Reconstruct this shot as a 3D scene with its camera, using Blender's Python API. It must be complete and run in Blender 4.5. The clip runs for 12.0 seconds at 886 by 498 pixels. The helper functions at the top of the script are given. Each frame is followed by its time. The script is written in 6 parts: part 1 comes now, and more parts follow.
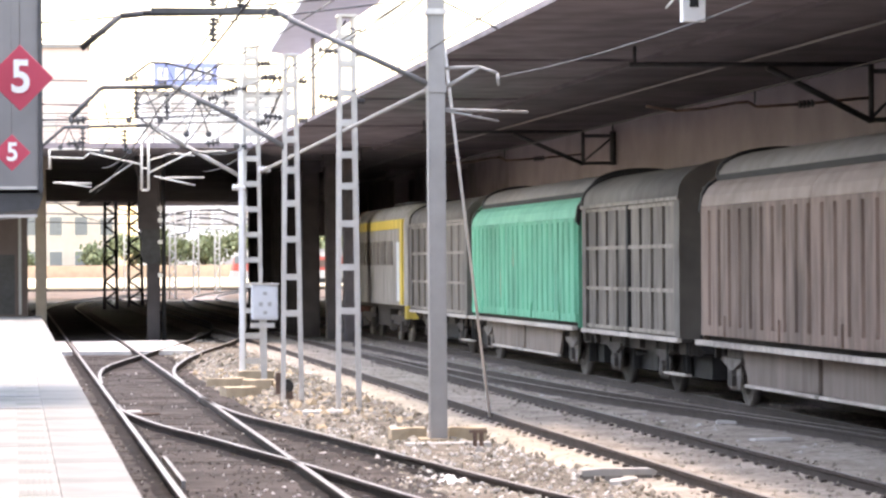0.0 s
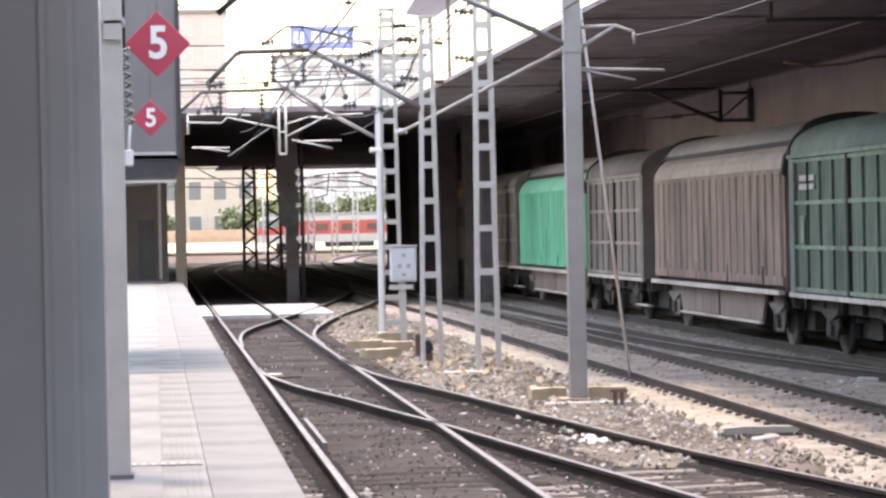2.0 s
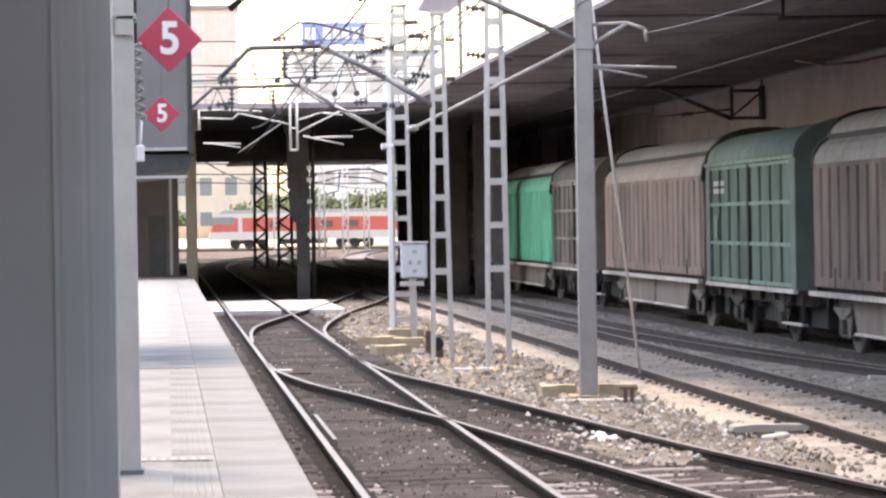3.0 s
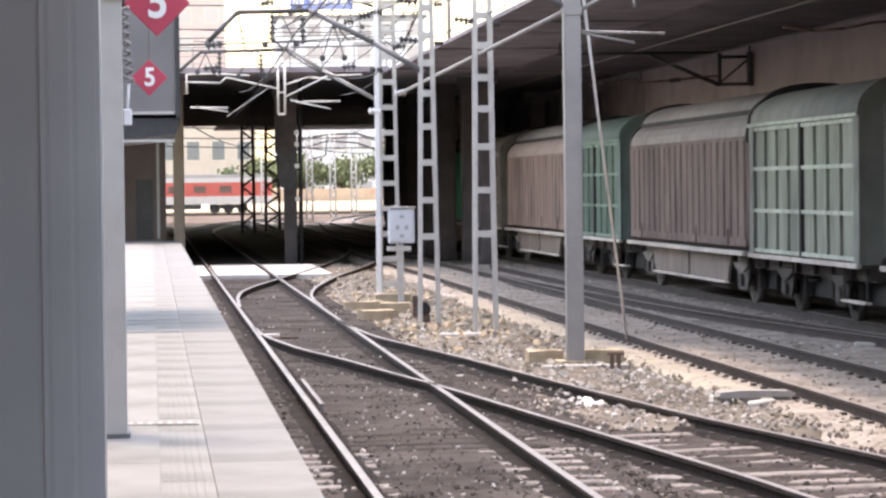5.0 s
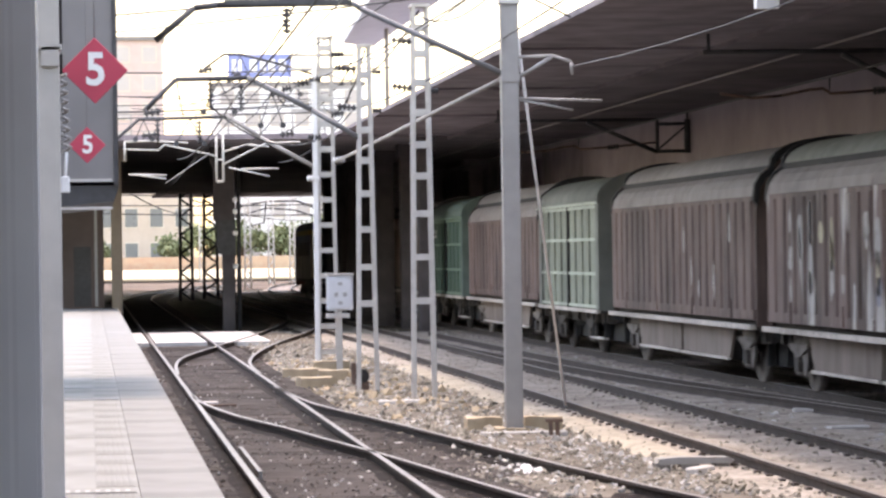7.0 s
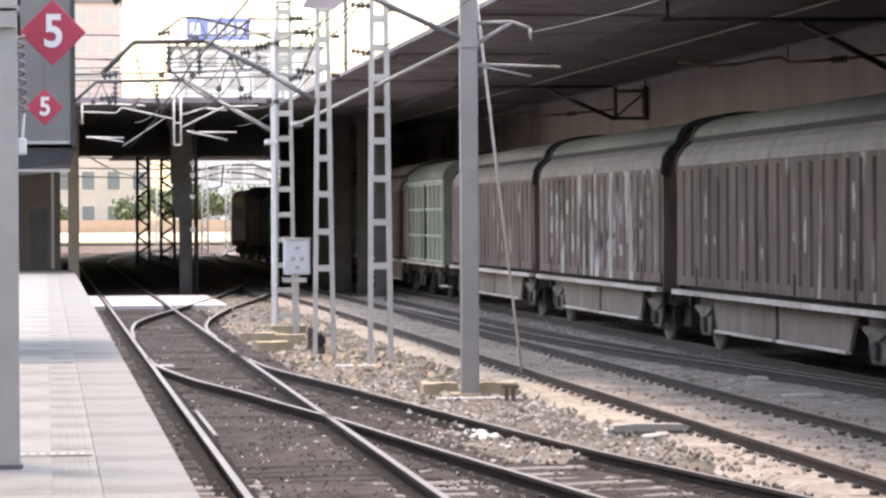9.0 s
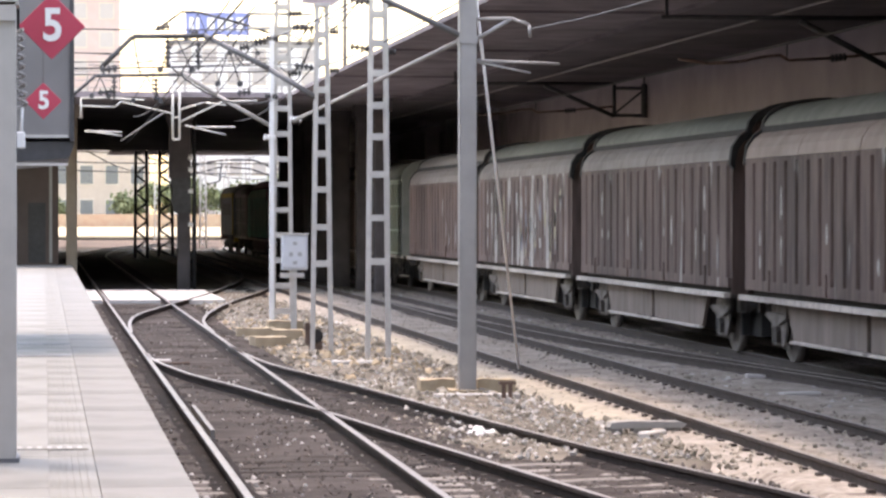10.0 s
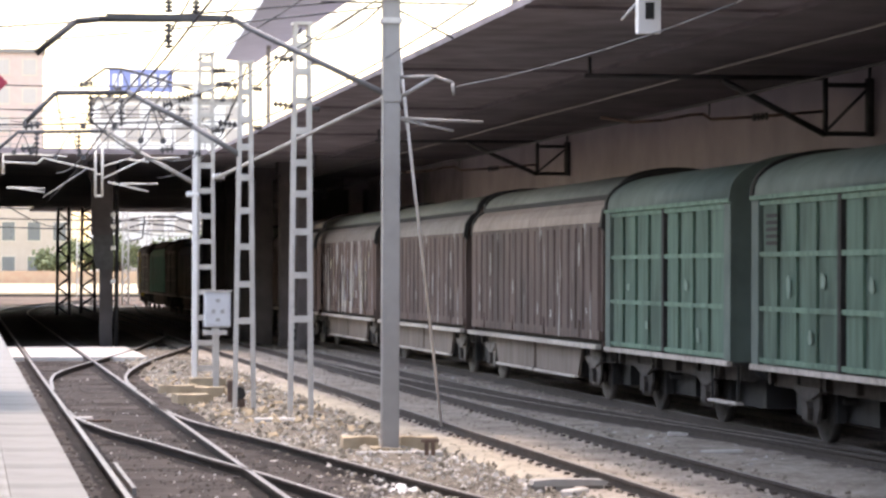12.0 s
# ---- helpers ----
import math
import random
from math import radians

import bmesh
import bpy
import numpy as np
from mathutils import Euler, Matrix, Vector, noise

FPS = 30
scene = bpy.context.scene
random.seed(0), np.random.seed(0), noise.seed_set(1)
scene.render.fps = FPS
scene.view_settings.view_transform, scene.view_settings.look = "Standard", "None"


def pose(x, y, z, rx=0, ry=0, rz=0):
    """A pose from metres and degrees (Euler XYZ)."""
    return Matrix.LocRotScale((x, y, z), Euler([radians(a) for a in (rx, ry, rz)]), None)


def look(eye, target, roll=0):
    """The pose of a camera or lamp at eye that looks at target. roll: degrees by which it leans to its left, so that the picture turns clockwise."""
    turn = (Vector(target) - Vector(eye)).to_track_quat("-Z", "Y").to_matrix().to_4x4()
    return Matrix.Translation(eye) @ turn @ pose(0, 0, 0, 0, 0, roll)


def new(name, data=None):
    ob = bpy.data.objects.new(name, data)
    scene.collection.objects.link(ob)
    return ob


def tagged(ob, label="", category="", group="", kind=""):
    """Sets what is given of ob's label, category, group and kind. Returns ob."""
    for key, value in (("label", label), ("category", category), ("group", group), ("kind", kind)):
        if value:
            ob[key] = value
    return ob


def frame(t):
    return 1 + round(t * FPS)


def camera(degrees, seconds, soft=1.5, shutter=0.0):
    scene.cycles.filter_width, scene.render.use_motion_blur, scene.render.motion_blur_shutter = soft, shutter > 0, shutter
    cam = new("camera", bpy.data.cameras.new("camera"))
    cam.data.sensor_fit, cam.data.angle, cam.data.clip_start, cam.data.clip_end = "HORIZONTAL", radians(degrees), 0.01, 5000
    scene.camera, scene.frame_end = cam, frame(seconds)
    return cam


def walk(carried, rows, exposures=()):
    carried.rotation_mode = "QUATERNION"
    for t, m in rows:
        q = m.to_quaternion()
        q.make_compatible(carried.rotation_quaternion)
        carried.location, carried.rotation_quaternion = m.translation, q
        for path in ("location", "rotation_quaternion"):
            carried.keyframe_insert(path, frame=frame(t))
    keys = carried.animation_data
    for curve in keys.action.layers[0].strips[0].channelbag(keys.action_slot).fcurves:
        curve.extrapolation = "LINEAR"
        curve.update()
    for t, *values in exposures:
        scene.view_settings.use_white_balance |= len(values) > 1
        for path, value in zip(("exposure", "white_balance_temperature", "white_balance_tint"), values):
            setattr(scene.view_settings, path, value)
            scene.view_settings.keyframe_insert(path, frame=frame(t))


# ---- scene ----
# A telephoto view along a station platform: x to the right of the tracks, y along them, z = 0 at the rail heads.
cam = camera(17.15, 12.0, soft=2.5, shutter=0.4)
EYE = (0.0, 0.0, 2.4)
ROWS = (
    (0.0, 90.275, 0.396, -8.320),
    (0.5, 90.066, 0.651, -7.818),
    (1.0, 89.920, 0.600, -7.088),
    (1.5, 89.720, 0.921, -6.639),
    (2.0, 89.540, 1.142, -5.629),
    (2.5, 89.501, 1.099, -5.318),
    (3.0, 89.479, 0.915, -5.418),
    (3.2, 89.478, 0.880, -5.420),
    (4.8, 88.963, 0.701, -5.764),
    (5.0, 88.794, 0.693, -5.663),
    (5.5, 88.793, 0.836, -5.882),
    (6.0, 88.993, 1.285, -6.370),
    (6.5, 89.153, 1.197, -6.130),
    (7.0, 90.085, 0.775, -6.862),
    (7.2, 90.050, 0.740, -6.990),
    (8.8, 89.520, 0.350, -7.825),
    (9.0, 89.403, 0.301, -7.694),
    (9.5, 89.059, -0.057, -7.816),
    (10.0, 89.327, -0.036, -7.731),
    (10.5, 90.252, 0.058, -7.040),
    (11.0, 90.766, -0.132, -7.737),
    (11.5, 90.897, -0.375, -9.626),
    (12.0, 90.453, -0.181, -9.230),
)
walk(cam, [(t, pose(*EYE, rx, ry, rz)) for t, rx, ry, rz in ROWS],
     exposures=((0.0, 2.9, 8000, 22), (0.6, 2.77, 8000, 22), (1.5, 2.58, 8000, 22), (5.0, 2.52, 8000, 22), (8.0, 2.45, 8000, 22), (12.0, 2.42, 8000, 22)))

# ---- daylight ----
SUN_DIR = Vector((0.09, -0.10, -1.0)).normalized()
world = bpy.data.worlds.new("sky")
scene.world = world
world.use_nodes = True
wn = world.node_tree
sky = wn.nodes.new("ShaderNodeTexSky")
sky.sky_type = "NISHITA"
sky.sun_disc = False
sky.sun_elevation = math.asin(-SUN_DIR.z)
sky.sun_rotation = math.atan2(-SUN_DIR.x, -SUN_DIR.y)
sky.air_density, sky.dust_density, sky.ozone_density = 1.6, 1.5, 1.0
wn.links.new(sky.outputs["Color"], wn.nodes["Background"].inputs["Color"])
wn.nodes["Background"].inputs["Strength"].default_value = 0.15
sun_data = bpy.data.lights.new("sun", "SUN")
sun_data.energy, sun_data.angle, sun_data.color = 0.6, radians(6.0), (1.0, 0.96, 0.90)
sun = new("sun", sun_data)
sun.matrix_world = look((0, 0, 60), Vector((0, 0, 60)) + SUN_DIR)


# ---- materials ----
def paint(name, color, rough=0.6, metal=0.0, second=None, grain=8.0, amount=0.35, bump=0.15, streak=False, splash=None, spot=None, span=0.14, sheen=0.5):
    """A weathered surface: base colour, large stains and fine grain of a second colour, light relief."""
    m = bpy.data.materials.new(name)
    m.use_nodes = True
    nt = m.node_tree
    n, l = nt.nodes, nt.links
    bsdf = n["Principled BSDF"]
    tc = n.new("ShaderNodeTexCoord")
    mp = n.new("ShaderNodeMapping")
    l.new(tc.outputs["Object"], mp.inputs["Vector"])
    if streak:
        mp.inputs["Scale"].default_value = (1.0, 1.0, 0.16)
    big, fine = n.new("ShaderNodeTexNoise"), n.new("ShaderNodeTexNoise")
    big.inputs["Scale"].default_value, big.inputs["Detail"].default_value = grain * 0.14, 5.0
    fine.inputs["Scale"].default_value, fine.inputs["Detail"].default_value = grain, 6.0
    l.new(mp.outputs["Vector"], big.inputs["Vector"])
    l.new(mp.outputs["Vector"], fine.inputs["Vector"])
    add = n.new("ShaderNodeMath")
    add.operation = "MULTIPLY_ADD"
    add.inputs[1].default_value = 0.5
    half = n.new("ShaderNodeMath")
    half.operation = "MULTIPLY"
    half.inputs[1].default_value = 0.5
    l.new(big.outputs["Fac"], half.inputs[0])
    l.new(fine.outputs["Fac"], add.inputs[0])
    l.new(half.outputs[0], add.inputs[2])
    ramp = n.new("ShaderNodeMapRange")
    ramp.inputs["From Min"].default_value, ramp.inputs["From Max"].default_value = 0.5 - span, 0.5 + span
    ramp.inputs["To Max"].default_value = amount
    l.new(add.outputs[0], ramp.inputs["Value"])
    mix = n.new("ShaderNodeMix")
    mix.data_type = "RGBA"
    second = second or tuple(c * 0.45 for c in color)
    mix.inputs["A"].default_value = (*color, 1)
    mix.inputs["B"].default_value = (*second, 1)
    l.new(ramp.outputs["Result"], mix.inputs["Factor"])
    out = mix.outputs["Result"]
    if splash:
        sn = n.new("ShaderNodeTexNoise")
        sn.inputs["Scale"].default_value, sn.inputs["Detail"].default_value = splash[1], 4.0
        l.new(mp.outputs["Vector"], sn.inputs["Vector"])
        sr = n.new("ShaderNodeMapRange")
        sr.inputs["From Min"].default_value, sr.inputs["From Max"].default_value = splash[2], splash[2] + 0.05
        sr.inputs["To Max"].default_value = 0.8
        l.new(sn.outputs["Fac"], sr.inputs["Value"])
        sm = n.new("ShaderNodeMix")
        sm.data_type = "RGBA"
        sm.inputs["B"].default_value = (*splash[0], 1)
        l.new(out, sm.inputs["A"])
        l.new(sr.outputs["Result"], sm.inputs["Factor"])
        out = sm.outputs["Result"]
    if spot:
        oi = n.new("ShaderNodeObjectInfo")
        geo = n.new("ShaderNodeNewGeometry")
        sumr = n.new("ShaderNodeMath")
        l.new(oi.outputs["Random"], sumr.inputs[0])
        l.new(geo.outputs["Random Per Island"], sumr.inputs[1])
        fr = n.new("ShaderNodeMath")
        fr.operation = "FRACT"
        l.new(sumr.outputs[0], fr.inputs[0])
        hsv = n.new("ShaderNodeHueSaturation")
        vr = n.new("ShaderNodeMapRange")
        vr.inputs["To Min"].default_value, vr.inputs["To Max"].default_value = 1 - spot, 1 + spot
        l.new(fr.outputs[0], vr.inputs["Value"])
        l.new(vr.outputs["Result"], hsv.inputs["Value"])
        l.new(out, hsv.inputs["Color"])
        out = hsv.outputs["Color"]
    l.new(out, bsdf.inputs["Base Color"])
    rr = n.new("ShaderNodeMapRange")
    rr.inputs["To Min"].default_value, rr.inputs["To Max"].default_value = max(rough - 0.12, 0.05), min(rough + 0.15, 1.0)
    l.new(fine.outputs["Fac"], rr.inputs["Value"])
    l.new(rr.outputs["Result"], bsdf.inputs["Roughness"])
    bsdf.inputs["Metallic"].default_value = metal
    bsdf.inputs["Specular IOR Level"].default_value = sheen
    if bump:
        b = n.new("ShaderNodeBump")
        b.inputs["Strength"].default_value, b.inputs["Distance"].default_value = bump, 0.02
        l.new(fine.outputs["Fac"], b.inputs["Height"])
        l.new(b.outputs["Normal"], bsdf.inputs["Normal"])
    return m


GROUND = paint("dry_soil", (0.212, 0.188, 0.157), 0.95, second=(0.07, 0.06, 0.05), grain=3.0, amount=0.9, bump=0.6, sheen=0.06)
BED = paint("oily_ballast", (0.082, 0.07, 0.064), 0.9, second=(0.026, 0.022, 0.02), grain=3.2, amount=1.0, bump=0.9, sheen=0.06)
BED_DUST = paint("dusty_brown_ballast", (0.37, 0.315, 0.285), 0.9, second=(0.165, 0.14, 0.126), grain=6.0, amount=1.0, bump=0.9, sheen=0.06)
BED_GREY = paint("dusty_pale_ballast", (0.385, 0.345, 0.302), 0.9, second=(0.16, 0.136, 0.115), grain=9.0, amount=0.95, bump=0.9, sheen=0.06)
STONE = paint("ballast_stone", (0.14, 0.123, 0.112), 0.9, second=(0.085, 0.075, 0.068), grain=14.0, amount=0.8, bump=0.2, spot=0.4, sheen=0.06)
SANDSTONE = paint("sandy_rubble", (0.34, 0.308, 0.258), 0.9, second=(0.16, 0.143, 0.118), grain=14.0, amount=0.8, bump=0.3, spot=0.35, sheen=0.06)
RAIL_SIDE = paint("rusty_rail", (0.055, 0.04, 0.034), 0.8, 0.1, second=(0.028, 0.021, 0.019), grain=10.0, amount=0.8)
RAIL_TOP = paint("worn_rail_head", (0.235, 0.215, 0.197), 0.55, 0.4, second=(0.14, 0.127, 0.115), grain=5.0, amount=0.5, bump=0.05)
SLEEPER = paint("concrete_sleeper", (0.29, 0.268, 0.245), 0.9, second=(0.075, 0.068, 0.062), grain=6.0, amount=0.8, bump=0.4, spot=0.2, sheen=0.06)
YARD = paint("brown_yard_ballast", (0.17, 0.125, 0.095), 0.9, second=(0.085, 0.062, 0.05), grain=1.2, amount=0.9, bump=0.3, sheen=0.06)
SLEEPER_DUST = paint("dusty_sleeper", (0.27, 0.23, 0.205), 0.9, second=(0.13, 0.11, 0.098), grain=9.0, amount=0.8, bump=0.5, spot=0.25, sheen=0.06)
SLEEPER_OLD = paint("oily_sleeper", (0.06, 0.052, 0.047), 0.9, second=(0.028, 0.024, 0.021), grain=9.0, amount=0.8, bump=0.5, spot=0.25, sheen=0.06)
PLATFORM = paint("platform_paving", (0.245, 0.242, 0.222), 0.8, second=(0.14, 0.138, 0.127), grain=1.3, amount=0.8, bump=0.04, spot=0.035)
COPING = paint("platform_coping", (0.215, 0.21, 0.194), 0.8, second=(0.125, 0.122, 0.113), grain=1.4, amount=0.8, bump=0.04, spot=0.05)
CONCRETE = paint("concrete", (0.26, 0.245, 0.23), 0.9, second=(0.20, 0.19, 0.18), grain=3.0, amount=0.7, bump=0.25)
SOFFIT = paint("sooty_concrete", (0.29, 0.248, 0.27), 0.9, second=(0.135, 0.114, 0.125), grain=1.1, amount=1.0, bump=0.3)
TAN = paint("tan_concrete", (0.31, 0.255, 0.205), 0.9, second=(0.21, 0.17, 0.135), grain=3.0, amount=0.7, bump=0.2)
UNDERSIDE = paint("dull_bridge_concrete", (0.42, 0.375, 0.385), 0.9, second=(0.24, 0.21, 0.217), grain=0.8, amount=1.0, bump=0.3)
STRIP = paint("darker_deck_concrete", (0.185, 0.157, 0.171), 0.9, second=(0.088, 0.074, 0.081), grain=0.9, amount=1.0, bump=0.3)
PIER_DARK = paint("near_black_concrete", (0.092, 0.079, 0.083), 0.9, second=(0.038, 0.032, 0.034), grain=1.3, amount=1.0, bump=0.3)
WALL = paint("rendered_wall", (0.37, 0.318, 0.348), 0.9, second=(0.22, 0.187, 0.206), grain=0.9, amount=0.7, bump=0.15)
GALV = paint("galvanised_steel", (0.56, 0.535, 0.50), 0.6, 0.1, second=(0.37, 0.345, 0.315), grain=6.0, amount=0.6, bump=0.1)
POST_GREY = paint("grey_post_paint", (0.325, 0.307, 0.29), 0.6, 0.05, second=(0.225, 0.212, 0.20), grain=4.0, amount=0.6, bump=0.1)
DARK_STEEL = paint("dark_steel", (0.07, 0.07, 0.075), 0.6, 0.3, second=(0.035, 0.033, 0.033), grain=6.0, amount=0.7, bump=0.1)
RUST = paint("rusty_iron", (0.19, 0.12, 0.09), 0.85, 0.1, second=(0.07, 0.05, 0.042), grain=8.0, amount=0.8)
CLADDING = paint("grey_cladding", (0.40, 0.402, 0.40), 0.45, 0.0, second=(0.285, 0.286, 0.288), grain=1.5, amount=0.6, bump=0.03)
PANEL_GREY = paint("board_grey", (0.20, 0.19, 0.19), 0.6, 0.0, second=(0.14, 0.135, 0.13), grain=2.0, amount=0.6, bump=0.05)
LIGHT_COLUMN = paint("light_column_paint", (0.48, 0.455, 0.415), 0.7, second=(0.34, 0.32, 0.29), grain=5.0, amount=0.6, bump=0.1)
STRUT_GREY = paint("dull_strut_paint", (0.17, 0.17, 0.175), 0.6, 0.1, second=(0.10, 0.10, 0.105), grain=4.0, amount=0.6, bump=0.1)
PANEL_PALE = paint("bluish_sheet", (0.58, 0.61, 0.65), 0.6, 0.0, second=(0.46, 0.485, 0.52), grain=2.0, amount=0.6, bump=0.05)
CROSSING = paint("pale_crossing_concrete", (0.50, 0.48, 0.45), 0.85, second=(0.36, 0.34, 0.32), grain=5.0, amount=0.6, bump=0.2)
CREAM_GROUND = paint("cream_ground", (0.40, 0.36, 0.295), 0.95, second=(0.21, 0.187, 0.155), grain=6.0, amount=0.8, bump=0.4, sheen=0.06)
CHIP = paint("pale_chip", (0.46, 0.44, 0.41), 0.9, second=(0.32, 0.30, 0.28), grain=9.0, amount=0.6, spot=0.3)
SIGN_RED = paint("sign_red", (0.50, 0.045, 0.085), 0.5, second=(0.40, 0.035, 0.065), grain=3.0, amount=0.5, bump=0.0)
WHITE = paint("white_enamel", (0.80, 0.79, 0.78), 0.5, second=(0.68, 0.66, 0.64), grain=4.0, amount=0.5, bump=0.02)
CABINET = paint("cabinet_grey", (0.62, 0.64, 0.67), 0.5, second=(0.48, 0.50, 0.53), grain=5.0, amount=0.5, bump=0.05)
PLINTH = paint("ochre_concrete", (0.47, 0.375, 0.255), 0.9, second=(0.28, 0.22, 0.15), grain=6.0, amount=0.7, bump=0.4)
BLACK = paint("black_rubber", (0.025, 0.024, 0.024), 0.8, second=(0.014, 0.013, 0.013), grain=5.0, amount=0.6)
GEAR = paint("dusty_running_gear", (0.065, 0.053, 0.047), 0.85, second=(0.025, 0.021, 0.019), grain=7.0, amount=0.9)
WHEEL = paint("dusty_wheel_steel", (0.23, 0.20, 0.18), 0.85, second=(0.05, 0.043, 0.038), grain=5.0, amount=0.9)
SKIRT = paint("dusty_skirt_plate", (0.215, 0.172, 0.146), 0.85, second=(0.09, 0.069, 0.058), grain=5.0, amount=0.7, streak=True)
SILL = paint("pale_sill_steel", (0.62, 0.555, 0.50), 0.7, second=(0.26, 0.22, 0.195), grain=4.0, amount=0.95)


# ---- mesh helpers ----
def box(bm, x0, x1, y0, y1, z0, z1, mi=0):
    vs = [bm.verts.new(p) for p in ((x0, y0, z0), (x1, y0, z0), (x1, y1, z0), (x0, y1, z0), (x0, y0, z1), (x1, y0, z1), (x1, y1, z1), (x0, y1, z1))]
    for f in ((3, 2, 1, 0), (4, 5, 6, 7), (0, 1, 5, 4), (1, 2, 6, 5), (2, 3, 7, 6), (3, 0, 4, 7)):
        bm.faces.new([vs[i] for i in f]).material_index = mi


def tube(bm, p, q, r, seg=8, r2=None, mi=0):
    p, q = Vector(p), Vector(q)
    d = (q - p).normalized()
    a = d.orthogonal().normalized()
    b = d.cross(a)
    r2 = r if r2 is None else r2
    ring = [[bm.verts.new(c + (a * math.cos(k * 2 * math.pi / seg) + b * math.sin(k * 2 * math.pi / seg)) * rr) for k in range(seg)] for c, rr in ((p, r), (q, r2))]
    for k in range(seg):
        f = bm.faces.new((ring[0][k], ring[0][(k + 1) % seg], ring[1][(k + 1) % seg], ring[1][k]))
        f.smooth, f.material_index = True, mi
    bm.faces.new(ring[0][::-1]).material_index = mi
    bm.faces.new(ring[1]).material_index = mi


def pipe(bm, pts, r, seg=8):
    for p, q in zip(pts, pts[1:]):
        tube(bm, p, q, r, seg)


def prism(bm, profile, y0, y1, mi=0, smooth=False):
    """A closed profile of (x, z) points, drawn out along y."""
    a = [bm.verts.new((x, y0, z)) for x, z in profile]
    b = [bm.verts.new((x, y1, z)) for x, z in profile]
    n = len(profile)
    for k in range(n):
        f = bm.faces.new((a[k], a[(k + 1) % n], b[(k + 1) % n], b[k]))
        f.material_index, f.smooth = mi, smooth
    bm.faces.new(a[::-1]).material_index = mi
    bm.faces.new(b).material_index = mi


def mesh_of(name, bm, *mats):
    bmesh.ops.recalc_face_normals(bm, faces=bm.faces)
    me = bpy.data.meshes.new(name)
    bm.to_mesh(me)
    bm.free()
    for m in mats:
        me.materials.append(m)
    return me


def part(name, bm, material, parent, label=""):
    mats = material if isinstance(material, tuple) else (material,)
    ob = new(name, mesh_of(name, bm, *mats))
    ob.parent = parent
    if label:
        ob["label"] = label
    return ob


def thing(name, at, label, category, group="", kind="", rz=0):
    ob = new(name)
    ob.empty_display_size = 0.2
    ob.matrix_world = pose(*at, 0, 0, rz)
    return tagged(ob, label, category, group, kind)


def single(name, bm, material, label, category, group="", kind=""):
    mats = material if isinstance(material, tuple) else (material,)
    return tagged(new(name, mesh_of(name, bm, *mats)), label, category, group, kind)


B = bmesh.new


# ---- ground ----
def hump(x, y):
    """Height of the soil: low in the track beds, a little heaped between them."""
    z = -0.24
    if 4.0 < x < 7.2 and 30 < y < 98:
        z += 0.14 * math.sin((x - 4.0) / 3.2 * math.pi) ** 0.7
    if 9.9 < x < 11.6:
        z += 0.05
    return z + 0.05 * noise.noise((x * 1.1, y * 0.5, 0.0)) + 0.02 * noise.noise((x * 4.0, y * 2.5, 3.0))


def make_ground():
    xs = [-1500, -400, -120, -40, -12, -4, -1] + [0.6 + 0.3 * k for k in range(48)] + [17, 24, 40, 120, 400, 1500]
    ys = [-300, -60, 0, 12] + [18 + 0.45 * k for k in range(190)] + [106, 112, 120, 140, 170, 200, 260, 340, 450, 700, 1200, 3000]
    bm = B()
    grid = [[bm.verts.new((x, y, hump(x, y) if 0.6 <= x <= 15 and 18 <= y <= 104 else -0.24)) for x in xs] for y in ys]
    for r0, r1 in zip(grid, grid[1:]):
        for k in range(len(xs) - 1):
            bm.faces.new((r0[k], r0[k + 1], r1[k + 1], r1[k])).smooth = True
    single("ground", bm, GROUND, "dry sandy soil and gravel between railway tracks", "ground", kind="structure")


make_ground()

GAUGE = 1.668


def bend(y):
    """Far beyond the road bridge the platform track swings to the right."""
    return 0.0011 * max(0.0, y - 160) ** 2


def main_line(y):
    return 2.555 + bend(y)


def spline(pts, step=0.6):
    """Points along a smooth curve through pts."""
    out = []
    p = [Vector(q) for q in pts]
    p = [2 * p[0] - p[1]] + p + [2 * p[-1] - p[-2]]
    for a, b, c, d in zip(p, p[1:], p[2:], p[3:]):
        n = max(2, int((c - b).length / step))
        for k in range(n):
            t = k / n
            out.append(0.5 * (2 * b + (c - a) * t + (2 * a - 5 * b + 4 * c - d) * t * t + (3 * b - a - 3 * c + d) * t ** 3))
    return out + [p[-2]]


HEAD = ((-0.036, 0.0), (0.036, 0.0), (0.036, -0.035), (0.01, -0.05), (0.01, -0.135), (0.07, -0.15), (0.07, -0.165), (-0.07, -0.165), (-0.07, -0.15), (-0.01, -0.135), (-0.01, -0.05), (-0.036, -0.035))


def rail(pts, parent):
    bm = B()
    pts = [Vector((p[0], p[1], 0)) for p in pts]
    rings = []
    for k, p in enumerate(pts):
        d = (pts[min(k + 1, len(pts) - 1)] - pts[max(k - 1, 0)]).normalized()
        s = Vector((d.y, -d.x, 0))
        rings.append([bm.verts.new(p + s * x + Vector((0, 0, z))) for x, z in HEAD])
    n = len(HEAD)
    for a, b in zip(rings, rings[1:]):
        for k in range(n):
            bm.faces.new((a[k], a[(k + 1) % n], b[(k + 1) % n], b[k])).material_index = 1 if k == 0 else 0
    bm.faces.new(rings[0])
    bm.faces.new(rings[-1][::-1])
    return part("rail", bm, (RAIL_SIDE, RAIL_TOP), parent)


